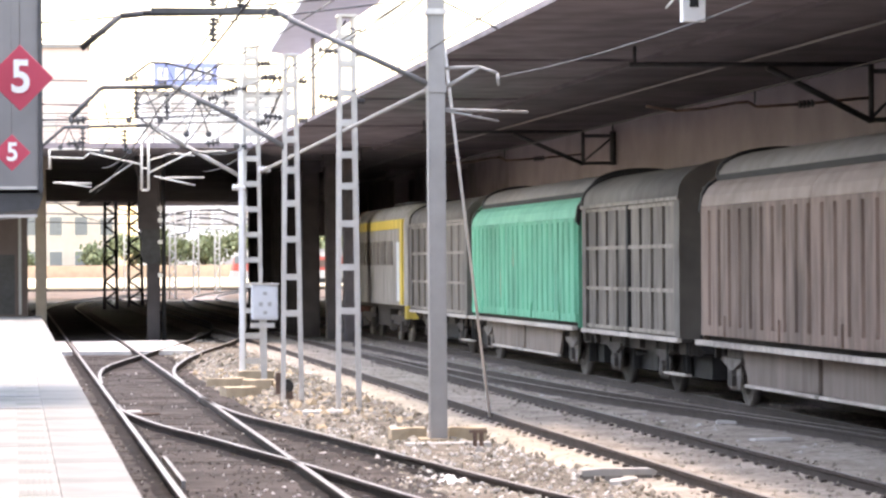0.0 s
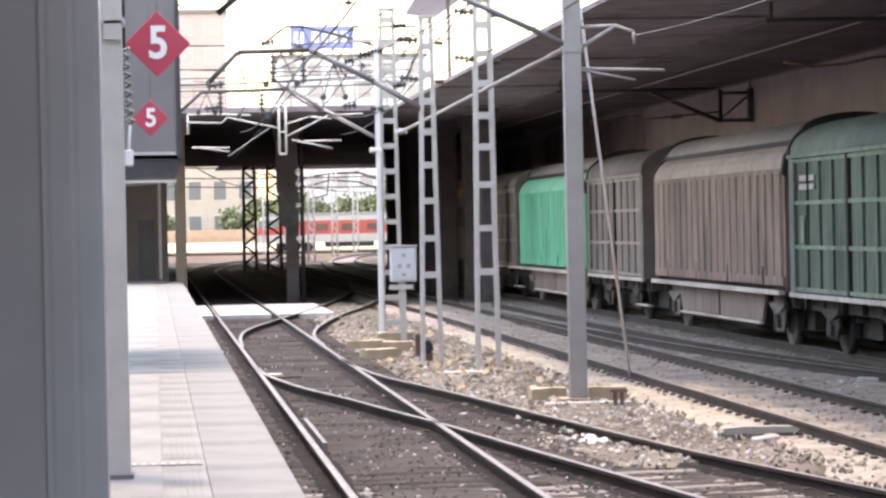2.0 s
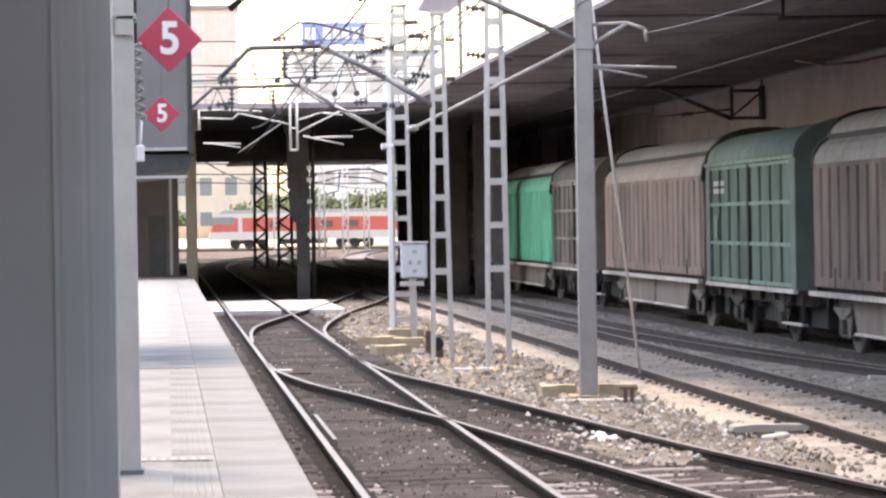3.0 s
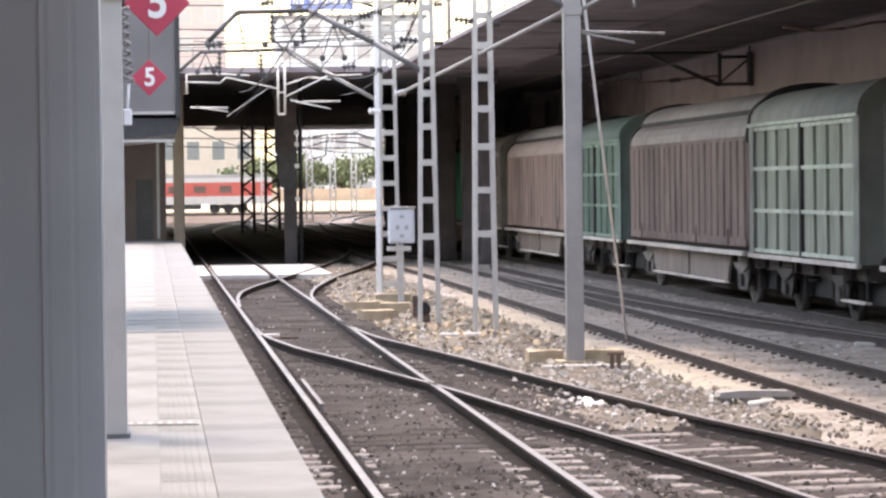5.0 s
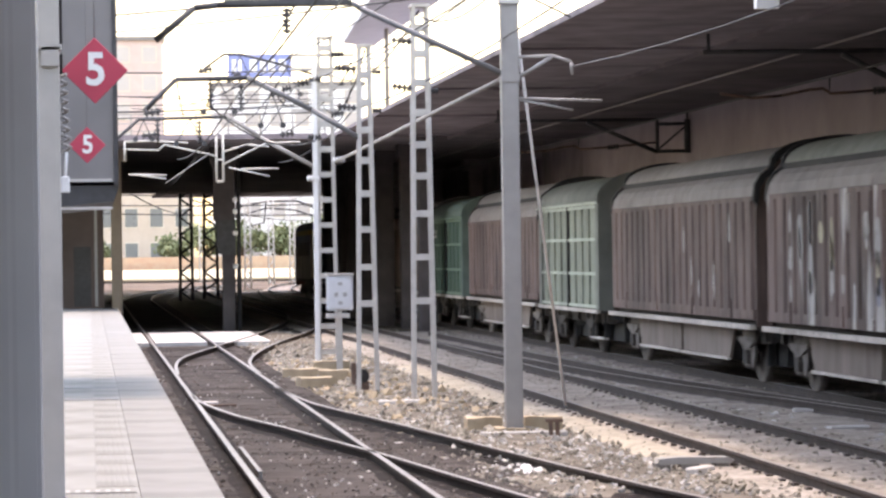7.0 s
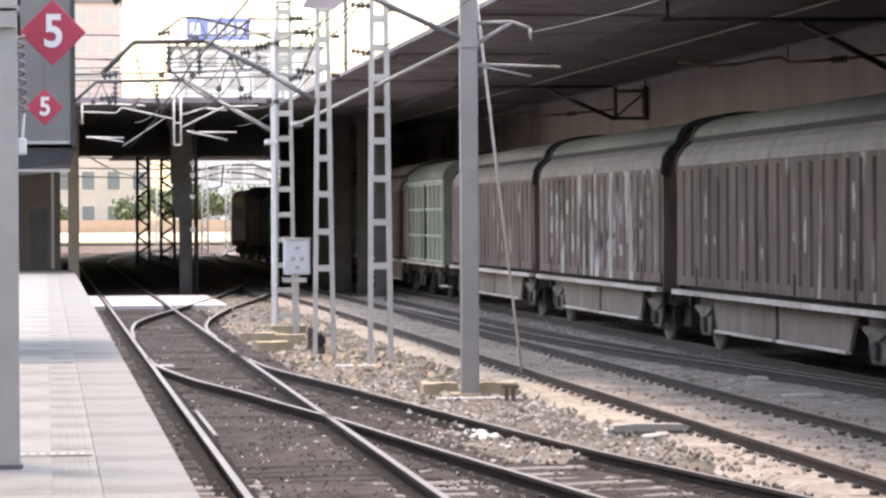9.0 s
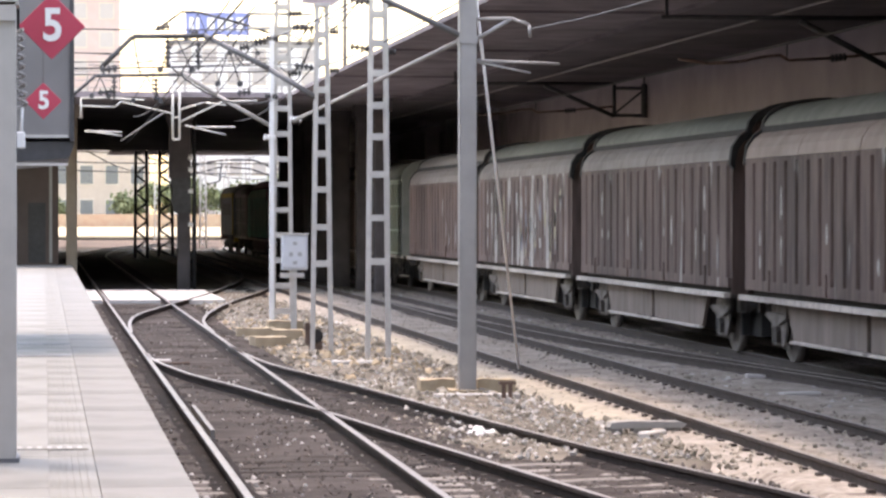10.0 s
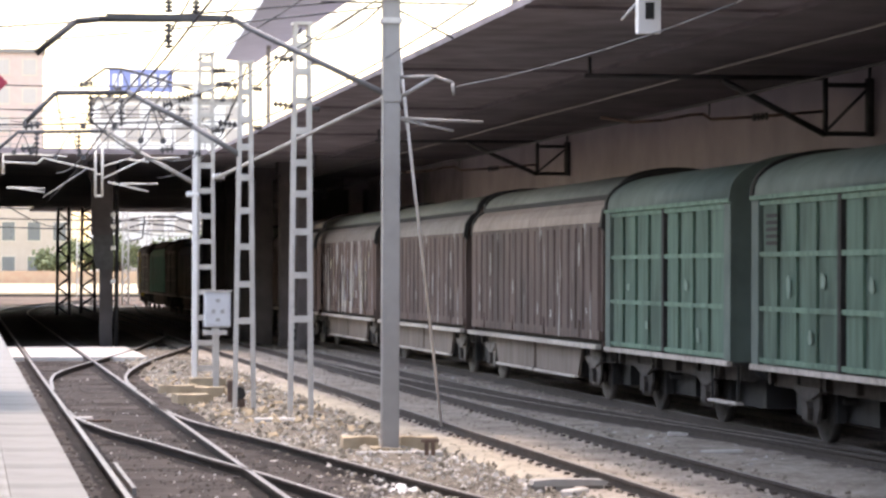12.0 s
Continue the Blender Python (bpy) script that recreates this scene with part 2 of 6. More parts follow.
def bed(name, center, half, y0, y1, material, label, top=-0.175, step=0.5):
    """A ballast bed with uneven surface and sloping shoulders along a centre line."""
    bm = B()
    rows = []
    n = int((y1 - y0) / step)
    prof = [-half - 0.35, -half, -half * 0.6, -half * 0.3, 0, half * 0.3, half * 0.6, half, half + 0.35]
    for k in range(n + 1):
        y = y0 + (y1 - y0) * k / n
        row = []
        for i, u in enumerate(prof):
            edge = i in (0, len(prof) - 1)
            row.append(bm.verts.new((center(y) + u + (0.12 * noise.noise((y, u, 1.0)) if edge else 0), y, top - (0.16 if edge else 0) + 0.025 * noise.noise((u * 3, y * 1.7, 5.0)))))
        rows.append(row)
    for a, b in zip(rows, rows[1:]):
        for k in range(len(prof) - 1):
            bm.faces.new((a[k], a[k + 1], b[k + 1], b[k])).smooth = True
    return single(name, bm, material, label, "ballast", kind="structure")


bed("ballast_bed_1", main_line, 1.5, 12, 260, BED, "dark oily ballast under the platform track", top=-0.135)
bed("ballast_bed_2", lambda y: 8.42, 1.35, 12, 240, BED_GREY, "pale dusty ballast under the middle track", top=-0.135)
bed("dust_apron", lambda y: 10.6, 0.85, 20, 96, BED_GREY, "pale trodden dust beside the goods track", top=-0.143)
# narrow strip beside the middle track, paler than the soil
bed("cream_strip", lambda y: 7.12 - 0.004 * (y - 45), 0.16, 34, 66, CREAM_GROUND, "cream strip of ground along the middle track", top=-0.12)
bed("ballast_bed_3", lambda y: 13.02 + 0.0011 * max(0, y - 188) ** 2, 1.2, 0, 300, BED_DUST, "dark ballast under the goods train", top=-0.17)

bed("yard_ballast", lambda y: 14.0, 34, 226, 296, YARD, "brown ballast of the sunlit yard", top=-0.17)

BRANCH = [(6.95, 10.0), (5.35, 19.0), (4.80, 24.0), (4.43, 27.1), (3.95, 31.0), (3.45, 35.3), (3.02, 38.4), (2.66, 41.2), (2.18, 44.3), (1.80, 48.5), (1.755, 51.0)]
BRANCH_R = [(8.95, 10.0), (7.15, 19.5), (6.38, 25.0), (5.66, 29.5), (5.32, 32.2), (4.84, 36.4), (4.20, 42.3), (3.62, 47.0), (3.42, 51.0), (3.355, 54.0)]
CROSS_L = [(1.755, 60.0), (1.90, 66.0), (2.25, 71.0), (3.30, 78.5), (5.20, 91.5), (6.75, 104.0), (7.65, 114.0), (8.15, 125.0), (8.40, 146.0), (8.75, 175.0), (10.5, 215.0)]
CROSS_R = [(3.43, 60.0), (3.52, 65.5), (3.98, 71.8), (5.06, 80.7), (7.00, 94.0), (8.25, 106.0), (9.15, 116.0), (9.75, 128.0), (10.05, 147.0), (10.4, 176.0), (12.2, 215.0)]


def branch_mid(y):
    a = np.interp(y, [p[1] for p in BRANCH], [p[0] for p in BRANCH])
    b = np.interp(y, [p[1] for p in BRANCH_R], [p[0] for p in BRANCH_R])
    return float(a + b) / 2


def cross_mid(y):
    return float(np.interp(y, [p[1] for p in CROSS_L], [p[0] for p in CROSS_L])) + 0.84


bed("ballast_bed_4", branch_mid, 1.35, 12, 44, BED, "dark ballast under the turnout branch", top=-0.143)
bed("ballast_bed_5", cross_mid, 1.35, 66, 214, BED_DUST, "dark ballast under the crossover track", top=-0.185)


GREASE = paint("greasy_ballast", (0.028, 0.023, 0.021), 0.9, second=(0.012, 0.01, 0.009), grain=4.0, amount=0.9, bump=0.6, sheen=0.06)
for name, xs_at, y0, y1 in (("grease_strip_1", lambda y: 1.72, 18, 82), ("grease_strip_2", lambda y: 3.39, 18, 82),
                            ("grease_strip_3", lambda y: float(np.interp(y, [p[1] for p in BRANCH], [p[0] for p in BRANCH])), 20, 44),
                            ("grease_strip_4", lambda y: float(np.interp(y, [p[1] for p in BRANCH_R], [p[0] for p in BRANCH_R])) - 0.05, 20, 46)):
    bed(name, xs_at, 0.15, y0, y1, GREASE, "black grease-stained ballast along a rail", top=-0.115)


def track(name, label):
    return thing(name, (0, 0, 0), label, "railway track", "station tracks", "structure")


track_1 = track("track_1", "straight platform track with worn shiny rails and oily ballast")
ys = [10 + 4.0 * k for k in range(37)] + [160 + 4 * k for k in range(24)]
for s in (-1, 1):
    rail([(main_line(y) + s * 0.835, y) for y in ys], track_1)
track_4 = track("track_branch", "turnout branch curving away from the platform track")
rail(spline([(*p, 0) for p in BRANCH], 1.0), track_4)
rail(spline([(*p, 0) for p in BRANCH_R], 1.0), track_4)
track_5 = track("track_crossover", "crossover track swinging under the road bridge")
rail(spline([(*p, 0) for p in CROSS_L], 1.5), track_5)
rail(spline([(*p, 0) for p in CROSS_R], 1.5), track_5)
track_2 = track("track_2", "straight middle track with rusty rails beside the masts")
for s in (-1, 1):
    rail([(8.42 + s * 0.835, y) for y in range(8, 245, 12)], track_2)
track_3 = track("track_3", "goods train track in the shade of the deck")
ys3 = [0, 60, 120, 180] + [188 + 4 * k for k in range(28)]
for s in (-1, 1):
    rail([(13.02 + s * 0.835 + 0.0011 * max(0, y - 188) ** 2, y) for y in ys3], track_3)
track_6 = track("track_siding", "half-buried siding joining the middle track")
for s in (0, 1):
    rail(spline([(12.9 + s * 1.0 - 0.4, 26, 0), (11.35 + s * 0.3, 42.5, 0), (10.6 + 0.5 * s, 50, 0), (10.1 + 0.6 * s, 57, 0), (9.55 + 0.9 * s, 72, 0), (9.255 + 1.1 * s, 90, 0)], 2.0), track_6)

def siding_mid(y):
    return float(np.interp(y, (26, 42.5, 50, 57, 72, 90), (13.0, 11.5, 10.85, 10.4, 10.0, 9.8)))


def fastenings(parent, x_at, y0, y1, step=0.6):
    """Clip and chair blocks beside a rail's foot at every sleeper."""
    bm = B()
    for u in (-0.115, 0.115):
        prism(bm, [(u - 0.04, -0.03), (u + 0.04, -0.03), (u + 0.03, 0.022), (u - 0.03, 0.022)], -0.05, 0.05)
    me = mesh_of("rail_chair", bm, RAIL_SIDE)
    for k in range(int((y1 - y0) / step)):
        ob = new("rail_chair", me)
        ob.parent = parent
        ob.matrix_local = pose(x_at(y0 + k * step), y0 + k * step, -0.128 + random.uniform(-0.006, 0.004))


for s in (-1, 1):
    fastenings(track_2, lambda y, s=s: 8.42 + s * 0.835, 26, 76)
fastenings(track_4, lambda y: float(np.interp(y, [p[1] for p in BRANCH_R], [p[0] for p in BRANCH_R])), 19, 44)
fastenings(track_4, lambda y: float(np.interp(y, [p[1] for p in BRANCH], [p[0] for p in BRANCH])), 19, 38)

# guard rail piece inside the platform track
bm = B()
box(bm, 1.86, 1.91, 33.2, 37.6, -0.15, -0.035)
single("guard_rail", bm, RAIL_TOP, "short check rail beside the platform track rail", "rail")


def sleepers(parent, center, y0, y1, material, length=2.5, top=-0.158, step=0.6, slope=0.0):
    bm = B()
    box(bm, -length / 2, length / 2, -0.13, 0.13, -0.12, 0.0)
    bmesh.ops.bevel(bm, geom=[e for e in bm.edges], offset=0.015, segments=1, affect="EDGES")
    me = mesh_of("sleeper", bm, material)
    y = y0
    while y < y1:
        ob = new("sleeper", me)
        ob.parent = parent
        tilt = random.uniform(-0.008, 0.008)
        ob.matrix_local = pose(center(y) + random.uniform(-0.04, 0.04), y + random.uniform(-0.03, 0.03), top + random.uniform(-0.012, 0.01), 0, degrees_of(tilt), random.uniform(-1.0, 1.0) + slope)
        y += step


def degrees_of(v):
    return v * 180 / math.pi


sleepers(track_1, main_line, 28.3, 100, SLEEPER_OLD, top=-0.134)
for s in (-0.93, 0.93):
    sleepers(track_1, lambda y, s=s: main_line(y) + s, 14, 28, SLEEPER, length=0.78, top=-0.128)
sleepers(track_4, branch_mid, 15, 30, SLEEPER, top=-0.138, slope=8)
sleepers(track_2, lambda y: 8.42, 20, 110, SLEEPER_DUST, top=-0.153)
sleepers(track_3, lambda y: 13.02, 26, 100, SLEEPER_DUST, top=-0.150)
sleepers(track_6, siding_mid, 30, 88, SLEEPER_DUST, length=2.2, top=-0.146, slope=3)
sleepers(track_5, cross_mid, 72, 112, SLEEPER_OLD, top=-0.165, slope=-10)


# ---- loose stones ----
def stones(name, count, spot_at, size, material, label):
    bm_v, bm_f = [], []
    rnd = random.Random(len(name))
    ico = ((0, 0, 1), (0.9, 0, 0.1), (0.25, 0.85, 0), (-0.75, 0.5, 0.15), (-0.7, -0.55, 0), (0.3, -0.85, 0.1), (0, 0, -0.8))
    fac = ((0, 1, 2), (0, 2, 3), (0, 3, 4), (0, 4, 5), (0, 5, 1), (6, 2, 1), (6, 3, 2), (6, 4, 3), (6, 5, 4), (6, 1, 5))
    for _ in range(count):
        x, y, z = spot_at(rnd)
        s = size * rnd.uniform(0.5, 1.5)
        rot = Euler((rnd.uniform(0, 6), rnd.uniform(0, 6), rnd.uniform(0, 6))).to_matrix()
        sc = (s * rnd.uniform(0.7, 1.3), s * rnd.uniform(0.7, 1.2), s * rnd.uniform(0.5, 1.0))
        base = len(bm_v)
        for p in ico:
            q = rot @ Vector((p[0] * sc[0], p[1] * sc[1], p[2] * sc[2]))
            bm_v.append((x + q.x, y + q.y, z + q.z))
        bm_f += [tuple(base + i for i in f) for f in fac]
    me = bpy.data.meshes.new(name)
    me.from_pydata(bm_v, [], bm_f)
    me.materials.append(material)
    return tagged(new(name, me), label, "gravel", kind="stuff")


def near(rnd, y0, y1):
    """More stones close by, fewer far off."""
    u = rnd.random()
    return 1 / ((1 - u) / y0 + u / y1)


def in_bed(center, half, y0, y1, top):
    def spot_at(rnd):
        y = near(rnd, y0, y1)
        return center(y) + rnd.uniform(-half, half), y, top + rnd.uniform(-0.012, 0.008)
    return spot_at


def between(x0, x1, y0, y1):
    def spot_at(rnd):
        y = near(rnd, y0, y1)
        x = rnd.uniform(x0, x1)
        return x, y, hump(x, y) + rnd.uniform(-0.01, 0.015)
    return spot_at


stones("track_stones", 5200, in_bed(main_line, 1.75, 17, 90, -0.132), 0.024, STONE, "grey ballast stones in the platform track")
stones("branch_stones", 4200, in_bed(branch_mid, 1.6, 17, 44, -0.148), 0.03, STONE, "grey ballast stones in the turnout")
stones("middle_stones", 2200, in_bed(lambda y: 8.42, 1.7, 28, 100, -0.138), 0.034, SANDSTONE, "pale ballast stones in the middle track")
stones("rubble", 3600, between(4.0, 7.4, 26, 98), 0.036, SANDSTONE, "sandy rubble and stones between the tracks")
stones("goods_track_stones", 2600, in_bed(lambda y: 12.2, 1.3, 24, 95, -0.165), 0.036, SANDSTONE, "dusty ballast stones beside the goods train")
stones("shade_stones", 1800, between(9.8, 12.2, 34, 95), 0.036, SANDSTONE, "dusty stones beside the goods track")
stones("pale_chips", 1700, between(3.7, 7.5, 27, 92), 0.036, CHIP, "scattered pale chips and litter among the gravel")
stones("coarse_rubble", 620, between(3.9, 6.7, 40, 84), 0.075, SANDSTONE, "coarse sandy rubble heaped round the mast feet")
stones("brick_rubble", 170, between(4.1, 6.4, 45, 70), 0.085, PLINTH, "ochre brick fragments round the mast feet")
stones("white_rubble", 240, between(4.0, 7.2, 34, 78), 0.06, CHIP, "whitish stone fragments on the sandy strip")
stones("goods_chips", 650, between(9.5, 12.1, 36, 92), 0.05, CHIP, "whitish fragments scattered beside the goods track")
stones("track_chips", 380, in_bed(main_line, 1.6, 20, 70, -0.125), 0.024, CHIP, "scattered pale chips in the platform track")

# pale concrete foot crossing in front of the bridge
cross = thing("foot_crossing", (0, 0, 0), "pale concrete foot crossing laid between the rails", "crossing", kind="structure")
for x0, x1 in ((0.95, 1.64), (1.83, 3.28), (3.48, 5.1)):
    for k in range(4):
        bm = B()
        y0 = 83.5 + 2.9 * k
        box(bm, x0, x1, y0 + 0.03, y0 + 2.87, -0.16, -0.025)
        part("crossing_slab", bm, CROSSING, cross)


# ---- platform ----
def make_platform():
    bm = B()
    box(bm, -9.0, 0.80, -12, 100, -0.3, 0.655)
    single("platform", bm, CONCRETE, "raised concrete station platform", "platform", kind="structure")
    pav = thing("platform_paving", (0, 0, 0), "pale paving slabs with a grooved warning strip and worn coping", "paving", kind="structure")
    bm = B()
    box(bm, -0.0, 0.58, -0.597, 1.797, -0.045, 0.0)
    bmesh.ops.bevel(bm, geom=list(bm.edges), offset=0.003, segments=1, affect="EDGES")
    coping = mesh_of("coping_slab", bm, COPING)
    bm = B()
    box(bm, -0.0, 1.198, -0.599, 1.799, -0.045, 0.0)
    bmesh.ops.bevel(bm, geom=list(bm.edges), offset=0.002, segments=1, affect="EDGES")
    slab = mesh_of("paving_slab", bm, PLATFORM)
    bm = B()
    box(bm, 0.0, 0.312, -0.598, 0.598, -0.045, -0.006)
    for k in range(6):
        box(bm, 0.02 + k * 0.046, 0.042 + k * 0.046, -0.59, 0.59, -0.01, 0.0)
    strip = mesh_of("warning_slab", bm, PLATFORM)
    for k in range(69):
        y = 16.6 + 1.2 * k
        for me, x, name in ((coping, 0.345, "coping_slab"), (strip, 0.03, "warning_slab"), (slab, -1.17, "paving_slab"), (slab, -2.37, "paving_slab")):
            if x < -2 and k > 30 or k % 2 and me is not strip:
                continue
            ob = new(name, me)
            ob.parent = pav
            ob.matrix_local = pose(x, y, 0.7 + random.uniform(-0.0015, 0.001), random.uniform(-0.03, 0.03), random.uniform(-0.06, 0.06), 0)
    bm = B()
    box(bm, -9, -2.38, -12, 100, 0.66, 0.7)
    box(bm, -2.38, 0.92, 99.0, 100, 0.66, 0.7)
    box(bm, -2.38, 0.92, -12, 15.9, 0.66, 0.7)
    single("platform_floor", bm, PLATFORM, "plain pale platform floor behind the paving slabs", "floor", kind="structure")


make_platform()
# thin grey strips that draw shadow bands on the paving by their colour
for y in (35.6, 38.8):
    bm = B()
    box(bm, -1.1, 0.32, y - 0.16, y + 0.16, 0.7, 0.706)
    single("shadow_band", bm, STRUT_GREY, "flat grey strip standing for a shadow band across the platform", "joint cover", "joint covers", "structure")

# grey clad column close by and the light pillar behind it
bm = B()
plan = [(-1.3, 0.0), (-0.49, 0.0), (-0.36, 0.014), (-0.235, 0.04), (-0.235, 0.6), (-1.3, 0.6)]
lo = [bm.verts.new((x, y, 0.0)) for x, y in plan]
hi = [bm.verts.new((x, y, 7.5)) for x, y in plan]
for k in range(6):
    bm.faces.new((lo[k], lo[(k + 1) % 6], hi[(k + 1) % 6], hi[k]))
bm.faces.new(lo[::-1])
bm.faces.new(hi)
bmesh.ops.bevel(bm, geom=[e for e in bm.edges if abs(e.verts[0].co.z - e.verts[1].co.z) > 1], offset=0.02, segments=2, affect="EDGES")
col = thing("clad_column", (0, 13.8, 0.7), "smooth grey metal-clad platform column", "column")
part("cladding", bm, CLADDING, col)
bm = B()
box(bm, -0.52, -0.51, -0.004, 0.0, 0.02, 7.45)
part("cover_strip", bm, POST_GREY, col, "thin joint strip of the cladding")
bm = B()
prism(bm, [(-0.60, 0.0), (-0.19, 0.0), (-0.19, 7.5), (-0.60, 7.5)], 0, 0.42)
bmesh.ops.bevel(bm, geom=[e for e in bm.edges if abs(e.verts[0].co.z - e.verts[1].co.z) > 1], offset=0.025, segments=2, affect="EDGES")
pil = thing("light_pillar", (0, 20.3, 0.7), "pale painted steel platform pillar with scuffed edge", "pillar")
part("shaft", bm, LIGHT_COLUMN, pil)
bm = B()
box(bm, -0.63, -0.17, -0.03, 0.45, 3.13, 3.17)
box(bm, -0.31, -0.19, -0.03, 0.0, 3.02, 3.15)
part("clamp_band", bm, LIGHT_COLUMN, pil, "steel band clamp round the pillar")
bm = B()
box(bm, -0.62, -0.17, -0.02, 0.44, 0.0, 0.03)
part("foot_plate", bm, STRUT_GREY, pil)

# coiled cable and small white lamp beyond the pillar
cable = thing("hanging_cable", (-0.18, 20.72, 0), "coiled cable hanging beside the pillar with a white box", "cable")
bm = B()
pts = []
for k in range(61):
    a = k * 0.9
    pts.append((0.035 * math.cos(a) + 0.03 * (k / 60) ** 2, 0.035 * math.sin(a), 3.69 - k * 0.0092))
pipe(bm, pts, 0.012, 5)
part("coil", bm, POST_GREY, cable)
bm = B()
tube(bm, (0.0, 0, 3.69), (0.0, 0, 7.8), 0.012, 6)
part("lead", bm, DARK_STEEL, cable)
bm = B()
box(bm, -0.012, 0.05, -0.04, 0.04, 2.86, 2.975)
bmesh.ops.bevel(bm, geom=list(bm.edges), offset=0.008, segments=1, affect="EDGES")
tube(bm, (0.02, 0, 2.97), (0.03, 0, 3.15), 0.012, 6)
part("switch_box", bm, WHITE, cable, "small white box")


def hanging_board():
    b = thing("hanging_board", (0, 36.6, 0), "dark grey boxed board hanging under the platform canopy", "board")
    bm = B()
    box(bm, -1.0, 0.315, 0, 5.8, 3.34, 7.75)
    part("board_face", bm, PANEL_GREY, b)
    bm = B()
    box(bm, 0.317, 0.37, -0.03, 5.83, 3.30, 7.75)
    part("edge_frame", bm, DARK_STEEL, b)
    bm = B()
    box(bm, -0.34, 0.29, -0.025, 0, 3.345, 3.38)
    part("lower_trim", bm, GALV, b, "pale metal trim")
    bm = B()
    prism(bm, [(-0.6, 3.02), (0.31, 3.10), (0.37, 3.26), (0.37, 3.298), (-0.6, 3.298)], 0.05, 5.6)
    part("lower_housing", bm, DARK_STEEL, b)
    bm = B()
    box(bm, -0.6, 0.3, 0.02, 0.05, 3.0, 3.035)
    part("housing_edge", bm, GALV, b, "thin pale lower edge")
    return b


hanging_board()


def diamond_sign(y, x, z, half):
    s = thing("platform_number_sign", (x, y, z), "red diamond sign with a white numeral 5, on a hanger rod", "sign", "platform number signs")
    bm = B()
    r = half
    prism(bm, [(0, -r), (r, 0), (0, r), (-r, 0)], -0.015, 0.015)
    bmesh.ops.bevel(bm, geom=list(bm.edges), offset=0.004, segments=1, affect="EDGES")
    part("diamond_plate", bm, SIGN_RED, s)
    bm = B()
    tube(bm, (0, 0.03, r * 0.5), (0, 0.03, 7.9 - z), 0.004, 6)
    part("hanger_rod", bm, PANEL_GREY, s)
    cu = bpy.data.curves.new("numeral", "FONT")
    cu.body, cu.align_x, cu.align_y = "5", "CENTER", "CENTER"
    cu.size, cu.extrude, cu.offset = half * 1.28, 0.002, 0.007
    cu.materials.append(WHITE)
    t = new("numeral", cu)
    t.parent = s
    t.matrix_local = pose(0.005, -0.02, 0, 90, 0, 0) @ Matrix.Diagonal((0.98, 1.07, 1.0, 1.0))
    t["label"] = "white numeral 5"
    return s


diamond_sign(21.0, 0.055, 3.73, 0.235)
diamond_sign(33.0, -0.008, 3.66, 0.205)

# platform canopy out of sight above, so that the signs and the board hang from something
bm = B()
box(bm, -9, -2.6, 8, 44, 7.9, 8.1)
for y in (13.9, 20.4, 21.03, 33.03, 36.7, 42.2):
    box(bm, -9, 0.3, y - 0.025, y + 0.025, 7.7, 7.9)
single("canopy", bm, CLADDING, "thin grey platform canopy roof", "canopy", kind="structure")

# unseen low roof added to shade the clad column, and a station wall behind the viewer
bm = B()
box(bm, -9, 1.3, -14, 13.2, 4.35, 4.55)
single("unseen_shade_roof", bm, CLADDING, "unseen low grey roof added to shade the near column", "canopy", kind="structure")
bm = B()
box(bm, -9, 18, -14.5, -14.0, -0.3, 7.0)
single("wall_south", bm, CONCRETE, "plain concrete station wall", "wall", kind="structure")

# ---- deck over the goods tracks, road bridge, wall ----
DECK = 6.2
bm = B()
box(bm, 7.8, 17.5, -14, 95.0, DECK, DECK + 0.06)
single("ceiling_deck", bm, SOFFIT, "sooty concrete underside of the deck over the goods tracks", "ceiling", kind="structure")
bm = B()
box(bm, 7.76, 7.8, -14, 94.9, DECK - 0.03, DECK + 0.07)
single("deck_edge", bm, SOFFIT, "sooty concrete edge beam of the deck", "edge beam", kind="structure")
road_bridge = thing("road_bridge", (0, 95, DECK), "wide dark road bridge across all the tracks", "bridge", kind="structure")
# the two far slabs are added roofing that keeps the leading vehicles in shade
for nm, x0, x1, y0, y1, z0, z1 in (("deck_slab", -60, 60, 0, 81, 0, 0.1), ("far_shade_slab", 4.6, 60, 81, 122, 0.55, 0.65), ("step_beam", 4.6, 60, 80.8, 81, 0.1, 0.55), ("far_shade_slab", -3.4, 4.596, 81, 122, 1.0, 1.1), ("step_beam", -3.4, 4.596, 80.8, 81, 0.1, 1.0)):
    bm = B()
    box(bm, x0, x1, y0, y1, z0, z1)
    part(nm, bm, UNDERSIDE, road_bridge)
bm = B()
box(bm, -60, 7.7, 94.9, 95.0, DECK - 0.03, DECK + 0.14)
single("bridge_fascia", bm, SOFFIT, "sooty fascia of the road bridge", "fascia", kind="structure")
for y in range(2, 95, 13):
    bm = B()
    box(bm, 7.82, 11.58, y, y + 0.45, DECK - 0.045, DECK)
    single("cross_beam", bm, SOFFIT, "shallow cross beam under the deck", "beam", "deck beams", "structure")
# strip above the goods track, in darker concrete than the rest of the deck
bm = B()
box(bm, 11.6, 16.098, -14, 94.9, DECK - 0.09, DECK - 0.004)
single("soffit_strip", bm, STRIP, "darker slab strip of the deck above the goods track", "ceiling", kind="structure")
bm = B()
box(bm, 16.1, 16.6, -14, 95, -0.3, DECK)
single("wall_east", bm, WALL, "stained beige rendered wall behind the goods train", "wall", kind="structure")

